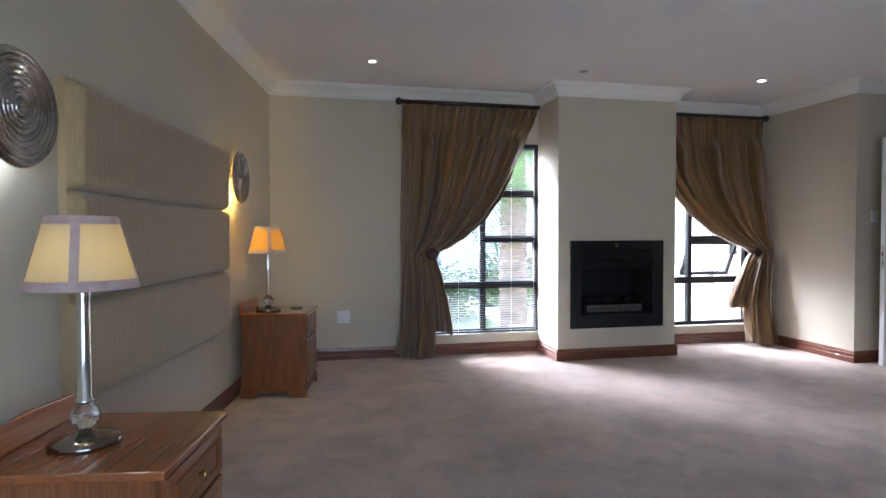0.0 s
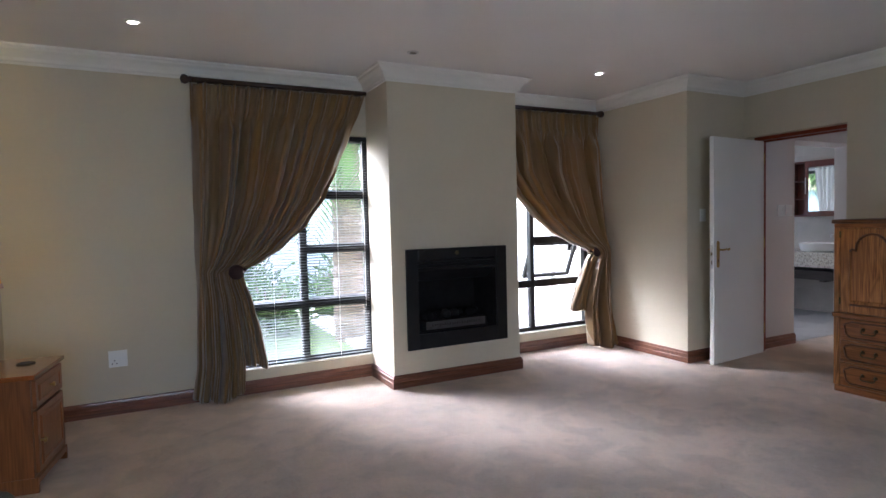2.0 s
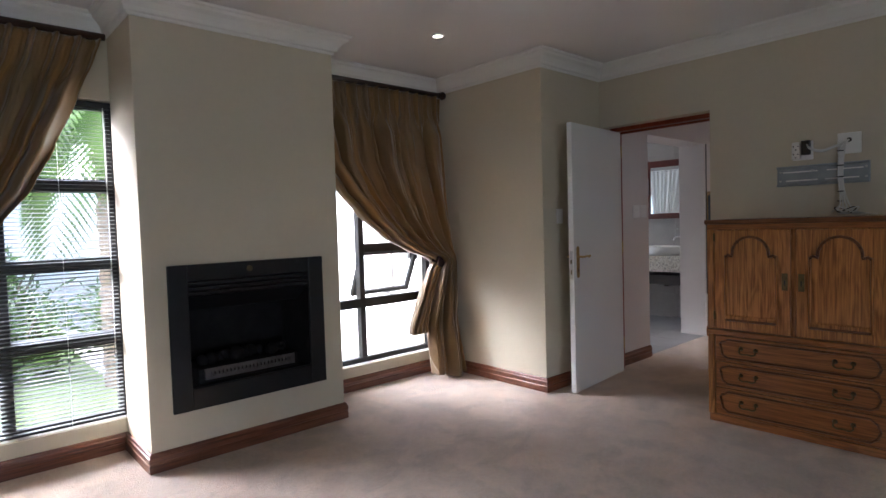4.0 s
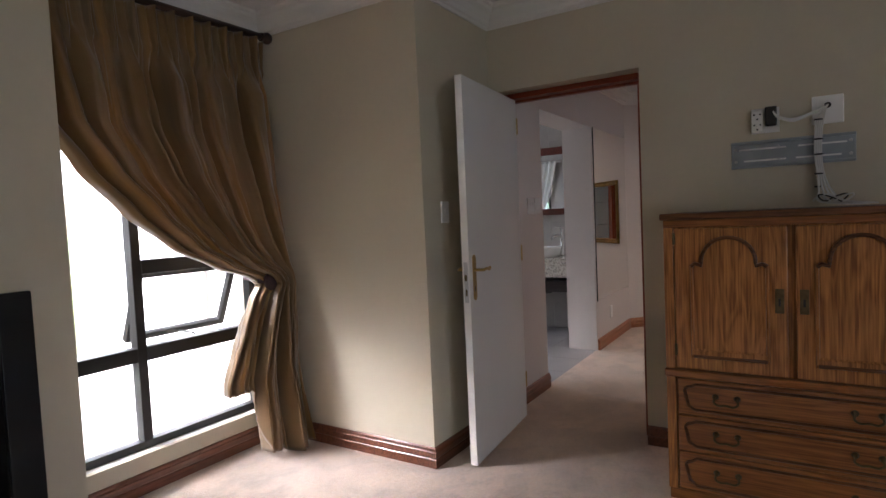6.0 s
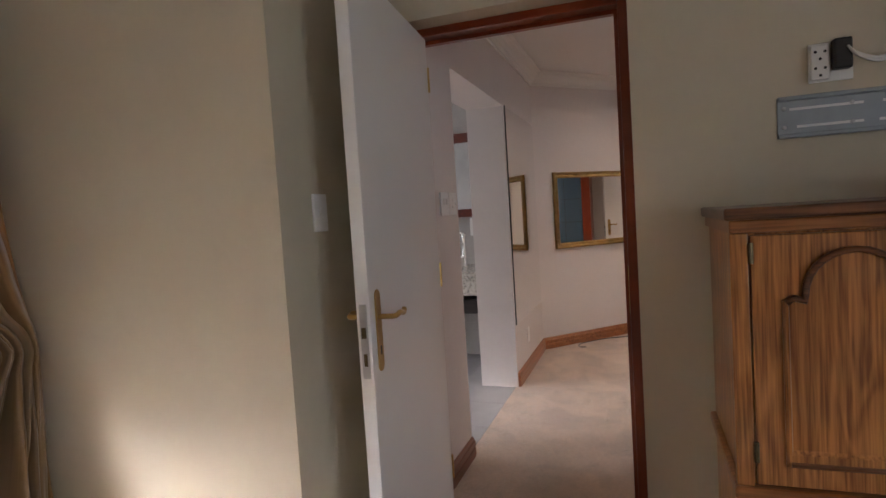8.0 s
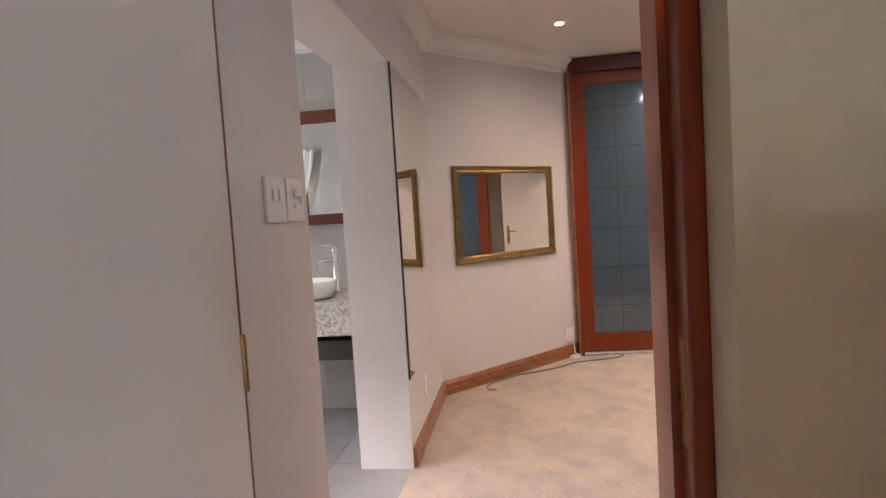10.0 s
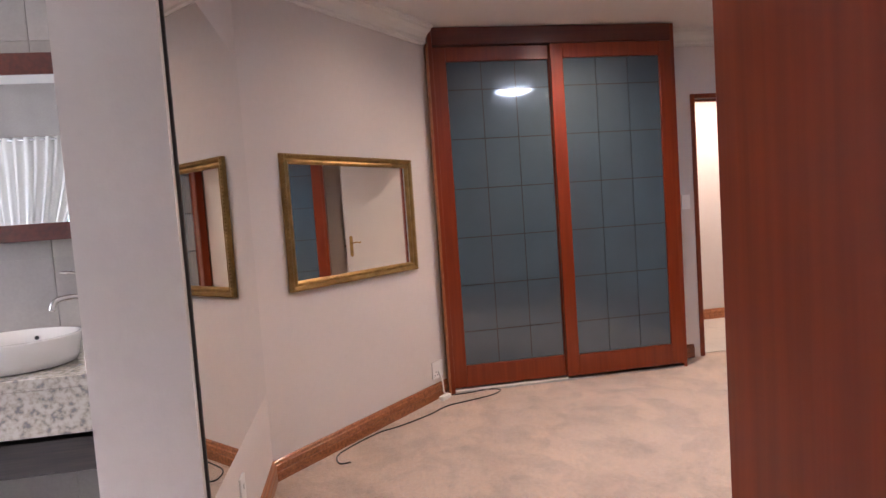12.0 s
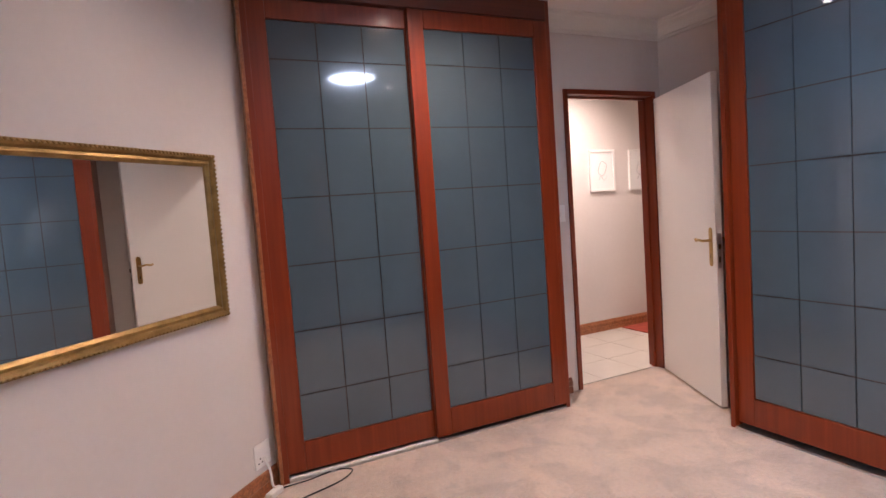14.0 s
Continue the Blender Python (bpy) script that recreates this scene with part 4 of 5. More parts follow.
s1 = empty("television_socket", pose(EW, 2.895, 1.715, 0, 0, -90), label="white socket plate with black plug adaptor", category="socket")
obj("plate", boxes((-0.06, 0.06, -0.009, 0, -0.06, 0.06)), M_PLASTIC, s1, bevel=0.003)
obj("block", boxes((-0.058, -0.008, -0.030, -0.009, -0.055, 0.05)), M_PLASTIC, s1, bevel=0.004)
for x, z in ((-0.046, 0.03), (-0.02, 0.03), (-0.033, 0.008), (-0.046, -0.02), (-0.02, -0.02), (-0.033, -0.042)):
    obj("pin_hole", lathe([(0, 0), (0.0045, 0), (0.0045, 0.001), (0, 0.001)], 8, pose(x, -0.030, z, 90, 0, 0)), M_BLACKP, s1)
obj("adaptor", boxes((0.0, 0.05, -0.045, -0.009, -0.03, 0.062)), M_BLACKP, s1, bevel=0.006)
s2 = empty("blank_wall_plate", pose(EW, 2.642, 1.735, 0, 0, -90), label="white square blanking plate with cables through it", category="wall plate")
obj("plate", boxes((-0.062, 0.062, -0.008, 0, -0.065, 0.065)), M_PLASTIC, s2, bevel=0.003)
obj("opening", lathe([(0, 0), (0.014, 0), (0.014, 0.001), (0, 0.001)], 14, pose(0, -0.008, 0.02, 90, 0, 0)), M_BLACKP, s2)
cb = empty("cable_bundle", pose(EW, 2.66, 0, 0, 0, -90), label="bundle of white and grey cables tied with black ties", category="cables")
M_CABLE = mat("grey_white_cable", (0.62, 0.61, 0.58), 0.5)
for k in range(4):
    dx = 0.008 * (k - 1.5)
    obj("cable", tube(smooth_line([(0.018, -0.012, 1.755), (0.01, -0.05, 1.74), (-0.012 + dx, -0.034, 1.69), (-0.02 + dx, -0.034, 1.62), (-0.022 + dx, -0.034, 1.53), (-0.012 + dx, -0.036, 1.44), (0.004 + dx * 2, -0.05, 1.36), (0.03 + dx * 4, -0.10, 1.31), (0.10 + 0.03 * k, -0.16, 1.294)]), 0.0045, 8), M_CABLE, cb, smooth=True)
for k in range(3):
    obj("cable", tube(smooth_line([(0.012, -0.014, 1.75 - 0.006 * k), (-0.05, -0.035, 1.725 - 0.004 * k), (-0.12, -0.045, 1.705 - 0.006 * k), (-0.18, -0.055, 1.725 - 0.004 * k), (-0.20, -0.048, 1.75)]), 0.0035, 8), M_CABLE, cb, smooth=True)
for z in (1.69, 1.60, 1.53, 1.44, 1.38):
    obj("cable_tie", tube([(-0.036, -0.036, z), (-0.02, -0.043, z), (-0.004, -0.036, z)], 0.004, 6), M_BLACKP, cb)
for k in range(3):
    obj("cable_loop", tube([(0.01 + 0.055 * math.cos(a * 0.33) + 0.02 * k, -0.12 - 0.03 * k, 1.306 + 0.035 * abs(math.sin(a * 0.33 + k))) for a in range(20)], 0.0035, 6), M_BLACKP if k == 1 else M_CABLE, cb, smooth=True)


# ---- headboard, night stands, lamps, wall discs ----
hb = empty("headboard", WEST, label="padded headboard in three ribbed olive-beige velvet bands", category="headboard")
def pad(z0, z1, y0=-1.90, y1=-0.15):
    bm = bmesh.new()
    uvl = bm.loops.layers.uv.new("UVMap")
    NU, NV = 90, 22
    g = []
    for j in range(NV + 1):
        v = j / NV
        row = []
        for i in range(NU + 1):
            u = i / NU
            e = min(u * (y1 - y0), (1 - u) * (y1 - y0), v * (z1 - z0), (1 - v) * (z1 - z0)) / 0.045
            k = math.sqrt(max(0.0, 1 - (1 - min(e, 1)) ** 2))
            row.append((bm.verts.new((0.03 + 0.055 * k + 0.002 * noise.noise(Vector((u * 9, v * 5, z0 * 7))), y0 + (y1 - y0) * u, z0 + (z1 - z0) * v)), u, v))
        g.append(row)
    for j in range(NV):
        for i in range(NU):
            q = (g[j][i], g[j][i + 1], g[j + 1][i + 1], g[j + 1][i])
            f = bm.faces.new([k[0] for k in q])
            for lp, k in zip(f.loops, q):
                lp[uvl].uv = (k[1] + 0.006 * math.sin(3 * k[2] + 5 * z0) + 0.008 * noise.noise(Vector((k[1] * 14, k[2] * 3 + z0 * 9, 0))), k[2])
    return bm
for z0, z1 in ((0.53, 0.937), (0.939, 1.343), (1.345, 1.755)):
    obj("cushion", pad(z0, z1), M_VELVET, hb, smooth=True)
obj("backboard", boxes((0.0, 0.031, -1.898, -0.152, 0.532, 1.753)), M_VELVET, hb)


def night_stand(m, lab):
    """Back at x = 0, front towards +x, width along y from 0."""
    w, dep, h = 0.47, 0.47, 0.61
    n = empty("night_stand", m, label=lab, category="night stand", group="night stands")
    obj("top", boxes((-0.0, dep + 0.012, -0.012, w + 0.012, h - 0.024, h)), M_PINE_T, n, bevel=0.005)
    obj("body", boxes((0.01, dep - 0.014, 0.0, w, 0.07, h - 0.024)), M_PINE, n, bevel=0.003)
    foot = bmesh.new()
    for yy in (-0.008, w - 0.012):
        poly = [(0.0, 0.0), (0.10, 0.0), (0.13, 0.03), (0.18, 0.042), (0.235, 0.03), (0.29, 0.042), (0.34, 0.03), (0.37, 0.0), (dep + 0.004, 0.0), (dep + 0.004, 0.08), (0.0, 0.08)]
        sub = prism(poly, yy, yy + 0.02)
        bmesh.ops.transform(sub, matrix=Matrix(((1, 0, 0, 0), (0, 0, 1, 0), (0, 1, 0, 0), (0, 0, 0, 1))), verts=sub.verts)
        t = bpy.data.meshes.new("t")
        sub.to_mesh(t)
        sub.free()
        foot.from_mesh(t)
        bpy.data.meshes.remove(t)
    box(foot, dep - 0.016, dep + 0.004, 0.012, w - 0.012, 0.045, 0.08)
    obj("plinth", foot, M_PINE, n, bevel=0.003)
    up = prism([(-0.002, 0), (w + 0.002, 0), (w + 0.002, 0.05), (w - 0.03, 0.075), (w * 0.5, 0.085), (0.03, 0.075), (-0.002, 0.05)], 0.0, 0.018)
    bmesh.ops.transform(up, matrix=Matrix(((0, 0, 1, 0.0), (1, 0, 0, 0), (0, 1, 0, h), (0, 0, 0, 1))), verts=up.verts)
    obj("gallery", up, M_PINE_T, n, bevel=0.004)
    for z0, z1 in ((0.43, 0.575), (0.095, 0.415)):
        d = obj("drawer" if z0 > 0.3 else "door", boxes((dep - 0.014, dep + 0.004, 0.025, w - 0.025, z0, z1)), M_PINE, n, bevel=0.003)
        bm = bmesh.new()
        raised(bm, [(0.06, z0 + 0.03), (w - 0.06, z0 + 0.03), (w - 0.06, z1 - 0.03), (0.06, z1 - 0.03)], 0.2, 0.008)
        bmesh.ops.transform(bm, matrix=pose(dep + 0.004, 0, 0, 0, 0, 90), verts=bm.verts)
        obj("panel", bm, M_PINE, d)
        obj("knob", lathe([(0, 0), (0.006, 0), (0.006, 0.012), (0.014, 0.018), (0.012, 0.026), (0, 0.028)], 14, pose(dep + 0.004, w / 2 if z0 > 0.3 else 0.06, (z0 + z1) / 2, 0, 90, 0)), M_BRASS, d, smooth=True)
    return n


night_stand(WEST @ pose(0.055, 0.11, 0), "cherry-stained wooden night stand with small gallery")
night_stand(WEST @ pose(0.19, -2.14 - 0.482, -0.012) , "cherry-stained wooden night stand with polished top")
tagged(obj("coaster", lathe([(0, 0), (0.042, 0), (0.045, 0.003), (0.042, 0.006), (0, 0.006)], 24), M_BLACKP, m=WEST @ pose(0.40, 0.42, 0.61)), "round dark coaster on the night stand", "coaster")


def table_lamp(m, s, watts, col, cloth):
    t = empty("table_lamp", m, label="lit table lamp, chrome stem, crystal ball, cloth shade", category="lamp", group="bedside lamps")
    obj("base", lathe([(0, 0), (0.088, 0), (0.092, 0.008), (0.086, 0.018), (0.05, 0.026), (0.026, 0.034), (0.018, 0.042), (0, 0.043)], 36), M_NICKEL, t, smooth=True)
    obj("crystal_ball", lathe([(0.006, 0.042)] + [(0.037 * math.sin(math.pi * k / 10), 0.080 - 0.037 * math.cos(math.pi * k / 10)) for k in range(1, 10)] + [(0.006, 0.118)], 12), M_CRYSTAL, t)
    obj("stem", lathe([(0, 0.116), (0.024, 0.117), (0.024, 0.124), (0.018, 0.13), (0.017, 0.40), (0.018, 0.41), (0.018, 0.44), (0.008, 0.45), (0, 0.451)], 24), M_CHROME, t, smooth=True)
    r0, r1, z0, z1 = 0.138 * s, 0.086 * s, 0.434, 0.434 + 0.198 * s
    sh = bmesh.new()
    seg = 48
    a = [sh.verts.new((r0 * math.cos(2 * math.pi * i / seg), r0 * math.sin(2 * math.pi * i / seg), z0)) for i in range(seg)]
    b = [sh.verts.new((r1 * math.cos(2 * math.pi * i / seg), r1 * math.sin(2 * math.pi * i / seg), z1)) for i in range(seg)]
    for i in range(seg):
        sh.faces.new((a[i], a[(i + 1) % seg], b[(i + 1) % seg], b[i]))
    obj("shade", sh, cloth, t, smooth=True)
    def band(za, zb, e):
        def rad(z): return r0 + (r1 - r0) * (z - z0) / (z1 - z0)
        return lathe_open([(rad(za) + e, za), (rad(zb) + e, zb), (rad(zb) - e, zb), (rad(za) - e, za)])
    obj("braid", band(z0, z0 + 0.026, 0.0025), M_BAND, t, smooth=False)
    obj("braid", band(z1 - 0.022, z1, 0.0025), M_BAND, t, smooth=False)
    for k in range(4):
        an = math.pi / 2 * k + 0.35
        sl2 = (r1 - r0) / (z1 - z0)
        st = bmesh.new()
        vs = []
        for rr, z in ((r0 + 0.002 + sl2 * 0.02, z0 + 0.02), (r1 + 0.002, z1 - 0.002)):
            for w in (-0.011, 0.011):
                for e in (0.0, 0.002):
                    vs.append(st.verts.new((rr + e, w, z)))
        for q in ((0, 1, 3, 2), (4, 6, 7, 5), (0, 4, 5, 1), (2, 3, 7, 6), (0, 2, 6, 4), (1, 5, 7, 3)):
            st.faces.new([vs[i] for i in q])
        obj("braid_strip", st, M_BAND, t, m=pose(0, 0, 0, 0, 0, math.degrees(an)))
    obj("bulb", lathe([(0, 0.45), (0.012, 0.452), (0.014, 0.475), (0.026, 0.50), (0.028, 0.52), (0.018, 0.545), (0, 0.55)], 16), glow("warm_bulb", col, watts), t, smooth=True)
    return t


def lathe_open(profile, seg=48):
    bm = bmesh.new()
    rings = [[bm.verts.new((r * math.cos(2 * math.pi * i / seg), r * math.sin(2 * math.pi * i / seg), z)) for i in range(seg)] for r, z in profile]
    for a, b in zip(rings, rings[1:] + rings[:1]):
        for i in range(seg):
            bm.faces.new((a[i], a[(i + 1) % seg], b[(i + 1) % seg], b[i]))
    return bm


table_lamp(WEST @ pose(0.37, -2.42, 0.597), 1.0, 1.1, (1.0, 0.84, 0.52), M_SHADE)
table_lamp(WEST @ pose(0.215, 0.295, 0.61), 1.0, 1.9, (1.0, 0.66, 0.25), M_AMBER)


def wall_disc(m, col, energy):
    d = empty("wall_light_disc", m, label="round hammered silver disc wall light with coiled rings", category="wall light", group="disc wall lights")
    prof = [(0.0, 0.006)]
    for k in range(9):
        r = 0.012 + 0.0185 * k
        prof += [(r, 0.004 + 0.001 * (k % 2)), (r + 0.005, 0.017), (r + 0.010, 0.019), (r + 0.015, 0.014)]
    prof += [(0.181, 0.004), (0.183, 0.0), (0.178, -0.004), (0.0, -0.004)]
    obj("disc", lathe(prof, 48, pose(0.085, 0, 0, 0, 90, 0)), M_DISC, d, smooth=True)
    obj("mount", lathe([(0, 0), (0.03, 0), (0.03, 0.078), (0, 0.08)], 16, pose(0, 0, 0, 0, 90, 0)), M_STEEL, d)
    lo = m @ Vector((0.045, 0.0, -0.12))
    lamp("wall_light_bulb", "POINT", lo, energy, col, 0.02)
    return d


M_DISC = mat("hammered_silver", (0.42, 0.40, 0.37), 0.2, metal=1.0, var=0.2, scale=20, bump=0.5, bscale=45, dist=0.006)
wall_disc(WEST @ pose(0, 0.06, 1.585), (1.0, 0.62, 0.10), 3.2)
wall_disc(WEST @ pose(0, -2.235, 1.565), (0.95, 0.97, 0.90), 0.5)


# ---- downlights ----
def downlight(x, y, lit, energy, col=(1.0, 0.83, 0.62), spot=150):
    d = empty("downlight", pose(x, y, H), label="small round recessed ceiling downlight" + (", lit" if lit else ", unlit"), category="ceiling light", group="downlights")
    obj("ring", lathe_open([(0.028, -0.001), (0.030, -0.007), (0.042, -0.005), (0.045, 0.0), (0.03, 0.0)], 28), M_STEEL, d, smooth=True)
    obj("lens", lathe([(0, -0.004), (0.028, -0.0035), (0.028, -0.001), (0, -0.001)], 24), M_LIGHT if lit else M_OFF, d)
    if lit and energy:
        lamp("downlight_beam", "SPOT", (x, y, H - 0.012), energy, col, 0.025, spot)
    return d
downlight(0.03, 4.74, True, 2.5, spot=110)
downlight(1.83, 4.66, False, 0)
downlight(3.55, 4.60, True, 2.5, spot=110)
downlight(8.46, 3.43, True, 4, (1.0, 0.74, 0.48))
downlight(8.90, 2.34, True, 25, (1.0, 0.74, 0.48))
downlight(7.01, 1.55, True, 18, (1.0, 0.74, 0.48))
downlight(7.05, 3.10, True, 17, (1.0, 0.74, 0.48))

# tubular skylight: a frosted dome in the dressing room ceiling
sk = empty("tubular_skylight", pose(7.38, 2.06, H), label="round frosted skylight dome glowing bluish white", category="skylight")
obj("rim", lathe_open([(0.20, -0.001), (0.205, -0.016), (0.235, -0.012), (0.245, 0.0)], 48), M_WHITE, sk, smooth=True)
obj("dome", lathe([(0, -0.05), (0.08, -0.046), (0.15, -0.034), (0.20, -0.012), (0.203, -0.002), (0, -0.002)], 48), M_DOME, sk, smooth=True)


# ---- wall mirrors ----
def gilt_mirror(m, w, h):
    g = empty("gilt_mirror", m, label="wall mirror in an antique gilt frame with beading", category="mirror")
    prof = [(0.0, 0.0), (0.0, -0.022), (0.010, -0.030), (0.020, -0.026), (0.028, -0.016), (0.040, -0.020), (0.052, -0.012), (0.055, -0.004), (0.055, 0.0)]
    bm = bmesh.new()
    rings = []
    for x, z in ((-w / 2, -h / 2), (w / 2, -h / 2), (w / 2, h / 2), (-w / 2, h / 2)):
        sx, sz = (1 if x > 0 else -1), (1 if z > 0 else -1)
        rings.append([bm.verts.new((x - sx * d, y, z - sz * d)) for d, y in prof])
    for a, b in zip(rings, rings[1:] + rings[:1]):
        for j in range(len(prof)):
            bm.faces.new((a[j], a[(j + 1) % len(prof)], b[(j + 1) % len(prof)], b[j]))
    obj("frame", bm, M_GOLD, g)
    bd = bmesh.new()
    for ln, ax in ((w, 0), (h, 1)):
        n = int(ln / 0.019)
        for k in range(n):
            s = -ln / 2 + (k + 0.5) * ln / n
            for e in (-1, 1):
                p = (s, -0.027, e * (h / 2 - 0.007)) if ax == 0 else (e * (w / 2 - 0.007), -0.027, s)
                bmesh.ops.create_icosphere(bd, subdivisions=1, radius=0.0075, matrix=pose(*p))
    tagged(obj("beading", bd, M_GOLD, g, smooth=True), kind="stuff")
    obj("mirror_glass", boxes((-w / 2 + 0.05, w / 2 - 0.05, -0.006, -0.002, -h / 2 + 0.05, h / 2 - 0.05)), M_MIRROR, g)
    return g


gilt_mirror(diag(0.727, 1.297) @ pose(0, -0.004, 0, 0, 0, 0), 1.065, 0.725)
pm = empty("wall_mirror", pose(0, PY, 0), label="tall frameless mirror on the passage wall", category="mirror")
obj("mirror_glass", boxes((7.225, 8.33, -0.009, -0.004, 0.47, 2.09)), M_MIRROR, pm)
obj("edge", boxes((7.215, 7.225, -0.010, -0.001, 0.465, 2.095)), M_BLACKP, pm)


# ---- sliding wardrobes ----
def sliding_wardrobe(m, w, depth, doors, cols, zlines, label, side=(True, True)):
    """Front at y = 0 facing -y, width along x. doors: (x0, x1, proud)."""
    h = H - 0.008
    c = empty("sliding_wardrobe", m, label=label, category="wardrobe", group="sliding wardrobes")
    if side[0]:
        obj("side_panel", boxes((-0.03, 0.0, -0.03, depth, 0.0, h)), M_MAHOG, c, bevel=0.003)
    if side[1]:
        obj("side_panel", boxes((w, w + 0.03, -0.03, depth, 0.0, h)), M_MAHOG, c, bevel=0.003)
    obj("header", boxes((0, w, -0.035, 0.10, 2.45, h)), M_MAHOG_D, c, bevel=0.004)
    obj("back", boxes((0, w, depth - 0.02, depth, 0.0, 2.45)), M_MAHOG, c)
    obj("track", boxes((0, w, -0.03, 0.06, 0.0, 0.012)), M_STEEL, c)
    for x0, x1, y in doors:
        d = obj("door", boxes((x0, x0 + 0.095, y, y + 0.028, 0.03, 2.448), (x1 - 0.095, x1, y, y + 0.028, 0.03, 2.448),
                              (x0 + 0.095, x1 - 0.095, y, y + 0.028, 2.345, 2.448), (x0 + 0.095, x1 - 0.095, y, y + 0.028, 0.03, 0.185)), M_MAHOG, c, bevel=0.004)
        obj("joint_backing", boxes((x0 + 0.09, x1 - 0.09, y + 0.017, y + 0.026, 0.18, 2.35)), M_GROUT, d)
        xs = [x0 + 0.095 + (x1 - x0 - 0.19) * k / cols for k in range(cols + 1)]
        zs = [0.185] + list(zlines) + [2.345]
        for i in range(cols):
            for j in range(len(zs) - 1):
                obj("glass_panel", boxes((xs[i] + 0.003, xs[i + 1] - 0.003, y + 0.010, y + 0.018, zs[j] + 0.0035, zs[j + 1] - 0.0035)), M_BLUEGLASS, d)
    return c


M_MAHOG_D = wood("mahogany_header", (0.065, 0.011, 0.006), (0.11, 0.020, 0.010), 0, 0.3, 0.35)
ZL = (0.43, 0.765, 1.108, 1.455, 1.805, 2.15)
closet = sliding_wardrobe(pose(9.45, 3.265, 0, 0, 0, -90), 1.775, 0.6, [(0.0, 0.935, 0.0), (0.845, 1.775, -0.032)], 3, ZL, "mahogany sliding wardrobe with blue-grey glass panels")
obj("floor_track", boxes((0.0, 0.85, -0.024, -0.006, 0.012, 0.021)), M_WHITE, closet)
sliding_wardrobe(pose(8.606, 0.92, 0, 0, 0, 180), 2.39, 0.6, [(0.0, 1.21, 0.0), (1.12, 2.39, 0.032)], 4, ZL, "mahogany sliding wardrobe with blue glass panels")
sliding_wardrobe(pose(6.18, 0.93, 0, 0, 0, 90), 2.42, 0.635, [(0.0, 1.25, 0.032), (1.16, 2.42, 0.0)], 4, ZL, "mahogany sliding wardrobe with plain wooden end panel")
tagged(obj("trim_strip", boxes((9.40, 9.50, 3.297, 3.315, 0, H - 0.12)), M_SKIRT2, bevel=0.004), "slim wooden cover strip beside the wardrobe", "trim", kind="structure")

# ---- hall ----
def picture(y, z):
    p = empty("framed_picture", pose(10.88, y, z, 0, 0, -90), label="small line drawing in a white frame", category="picture", group="hall pictures")
    obj("frame", boxes((-0.16, -0.135, -0.025, 0, -0.205, 0.205), (0.135, 0.16, -0.025, 0, -0.205, 0.205), (-0.135, 0.135, -0.025, 0, 0.18, 0.205), (-0.135, 0.135, -0.025, 0, -0.205, -0.18)), M_WHITE, p, bevel=0.003)
    obj("print", boxes((-0.136, 0.136, -0.014, -0.004, -0.181, 0.181)), M_PAPER, p)
    obj("drawing", tube([(0.05 * math.cos(k * 0.5) * (1 + 0.3 * math.sin(k)), -0.015, 0.02 + 0.07 * math.sin(k * 0.5)) for k in range(14)], 0.0022, 5), M_LINE, p)
    obj("drawing", tube([(-0.05, -0.015, -0.09), (-0.02, -0.015, -0.05), (0.02, -0.015, -0.10), (0.055, -0.015, -0.06)], 0.0022, 5), M_LINE, p)
    return p


picture(-0.215, 1.595)
picture(-0.725, 1.59)
tagged(obj("hall_rug", boxes((10.45, 10.84, -1.5, -0.35, 0.002, 0.012)), M_REDRUG, bevel=0.004), "small dark red rug on the hall tiles", "rug")
lamp("hall_downlight_beam", "SPOT", (10.3, 0.3, H - 0.02), 44, (1.0, 0.80, 0.58), 0.05, 150)

# ---- bathroom ----
va = empty("vanity", pose(7.47, 0, 0), label="granite vanity counter with thick front edge", category="vanity")
obj("counter", boxes((0, 0.677, 4.72, 6.3, 0.81, 0.85)), M_GRANITE, va, bevel=0.004)
obj("apron", boxes((0.004, 0.044, 4.72, 6.3, 0.655, 0.81)), M_GRANITE, va, bevel=0.003)
M_DARKWOOD = wood("dark_shelf_wood", (0.012, 0.008, 0.007), (0.035, 0.022, 0.018), 1, 0.3)
obj("shelf", boxes((0.10, 0.675, 4.72, 6.3, 0.49, 0.61)), M_DARKWOOD, va, bevel=0.004)
obj("bracket", boxes((0.2, 0.675, 5.04, 5.10, 0.46, 0.49)), M_DARKWOOD, va)
obj("drain", tube([(0.22, 5.02, 0.81), (0.22, 5.02, 0.7), (0.22, 5.02, 0.63)], 0.02, 14), M_CHROME, va, smooth=True)
obj("leg_panel", boxes((0.02, 0.675, 6.3, 6.33, 0.0, 0.85)), M_TILEG, va)
def basin(m):
    b = empty("wash_basin", m, label="oval white ceramic counter-top basin", category="basin")
    bm = lathe([(0.0, 0.0), (0.172, 0.0), (0.186, 0.006), (0.194, 0.03), (0.208, 0.105), (0.207, 0.112), (0.198, 0.112), (0.188, 0.06), (0.165, 0.03), (0.06, 0.02), (0.0, 0.018)], 44)
    bmesh.ops.transform(bm, matrix=Matrix.Diagonal((0.92, 1.08, 0.95, 1)), verts=bm.verts)
    obj("bowl", bm, M_CERAMIC, b, smooth=True)
    obj("overflow", lathe([(0, 0), (0.008, 0), (0.008, 0.002), (0, 0.002)], 12, pose(0.168, 0.0, 0.072, 0, -75, 0)), M_BLACKP, b)
    return b
basin(pose(7.70, 5.135, 0.85))
tp = empty("mixer_tap", pose(7.95, 4.985, 0.85, 0, 0, -42), label="tall chrome basin mixer tap", category="tap")
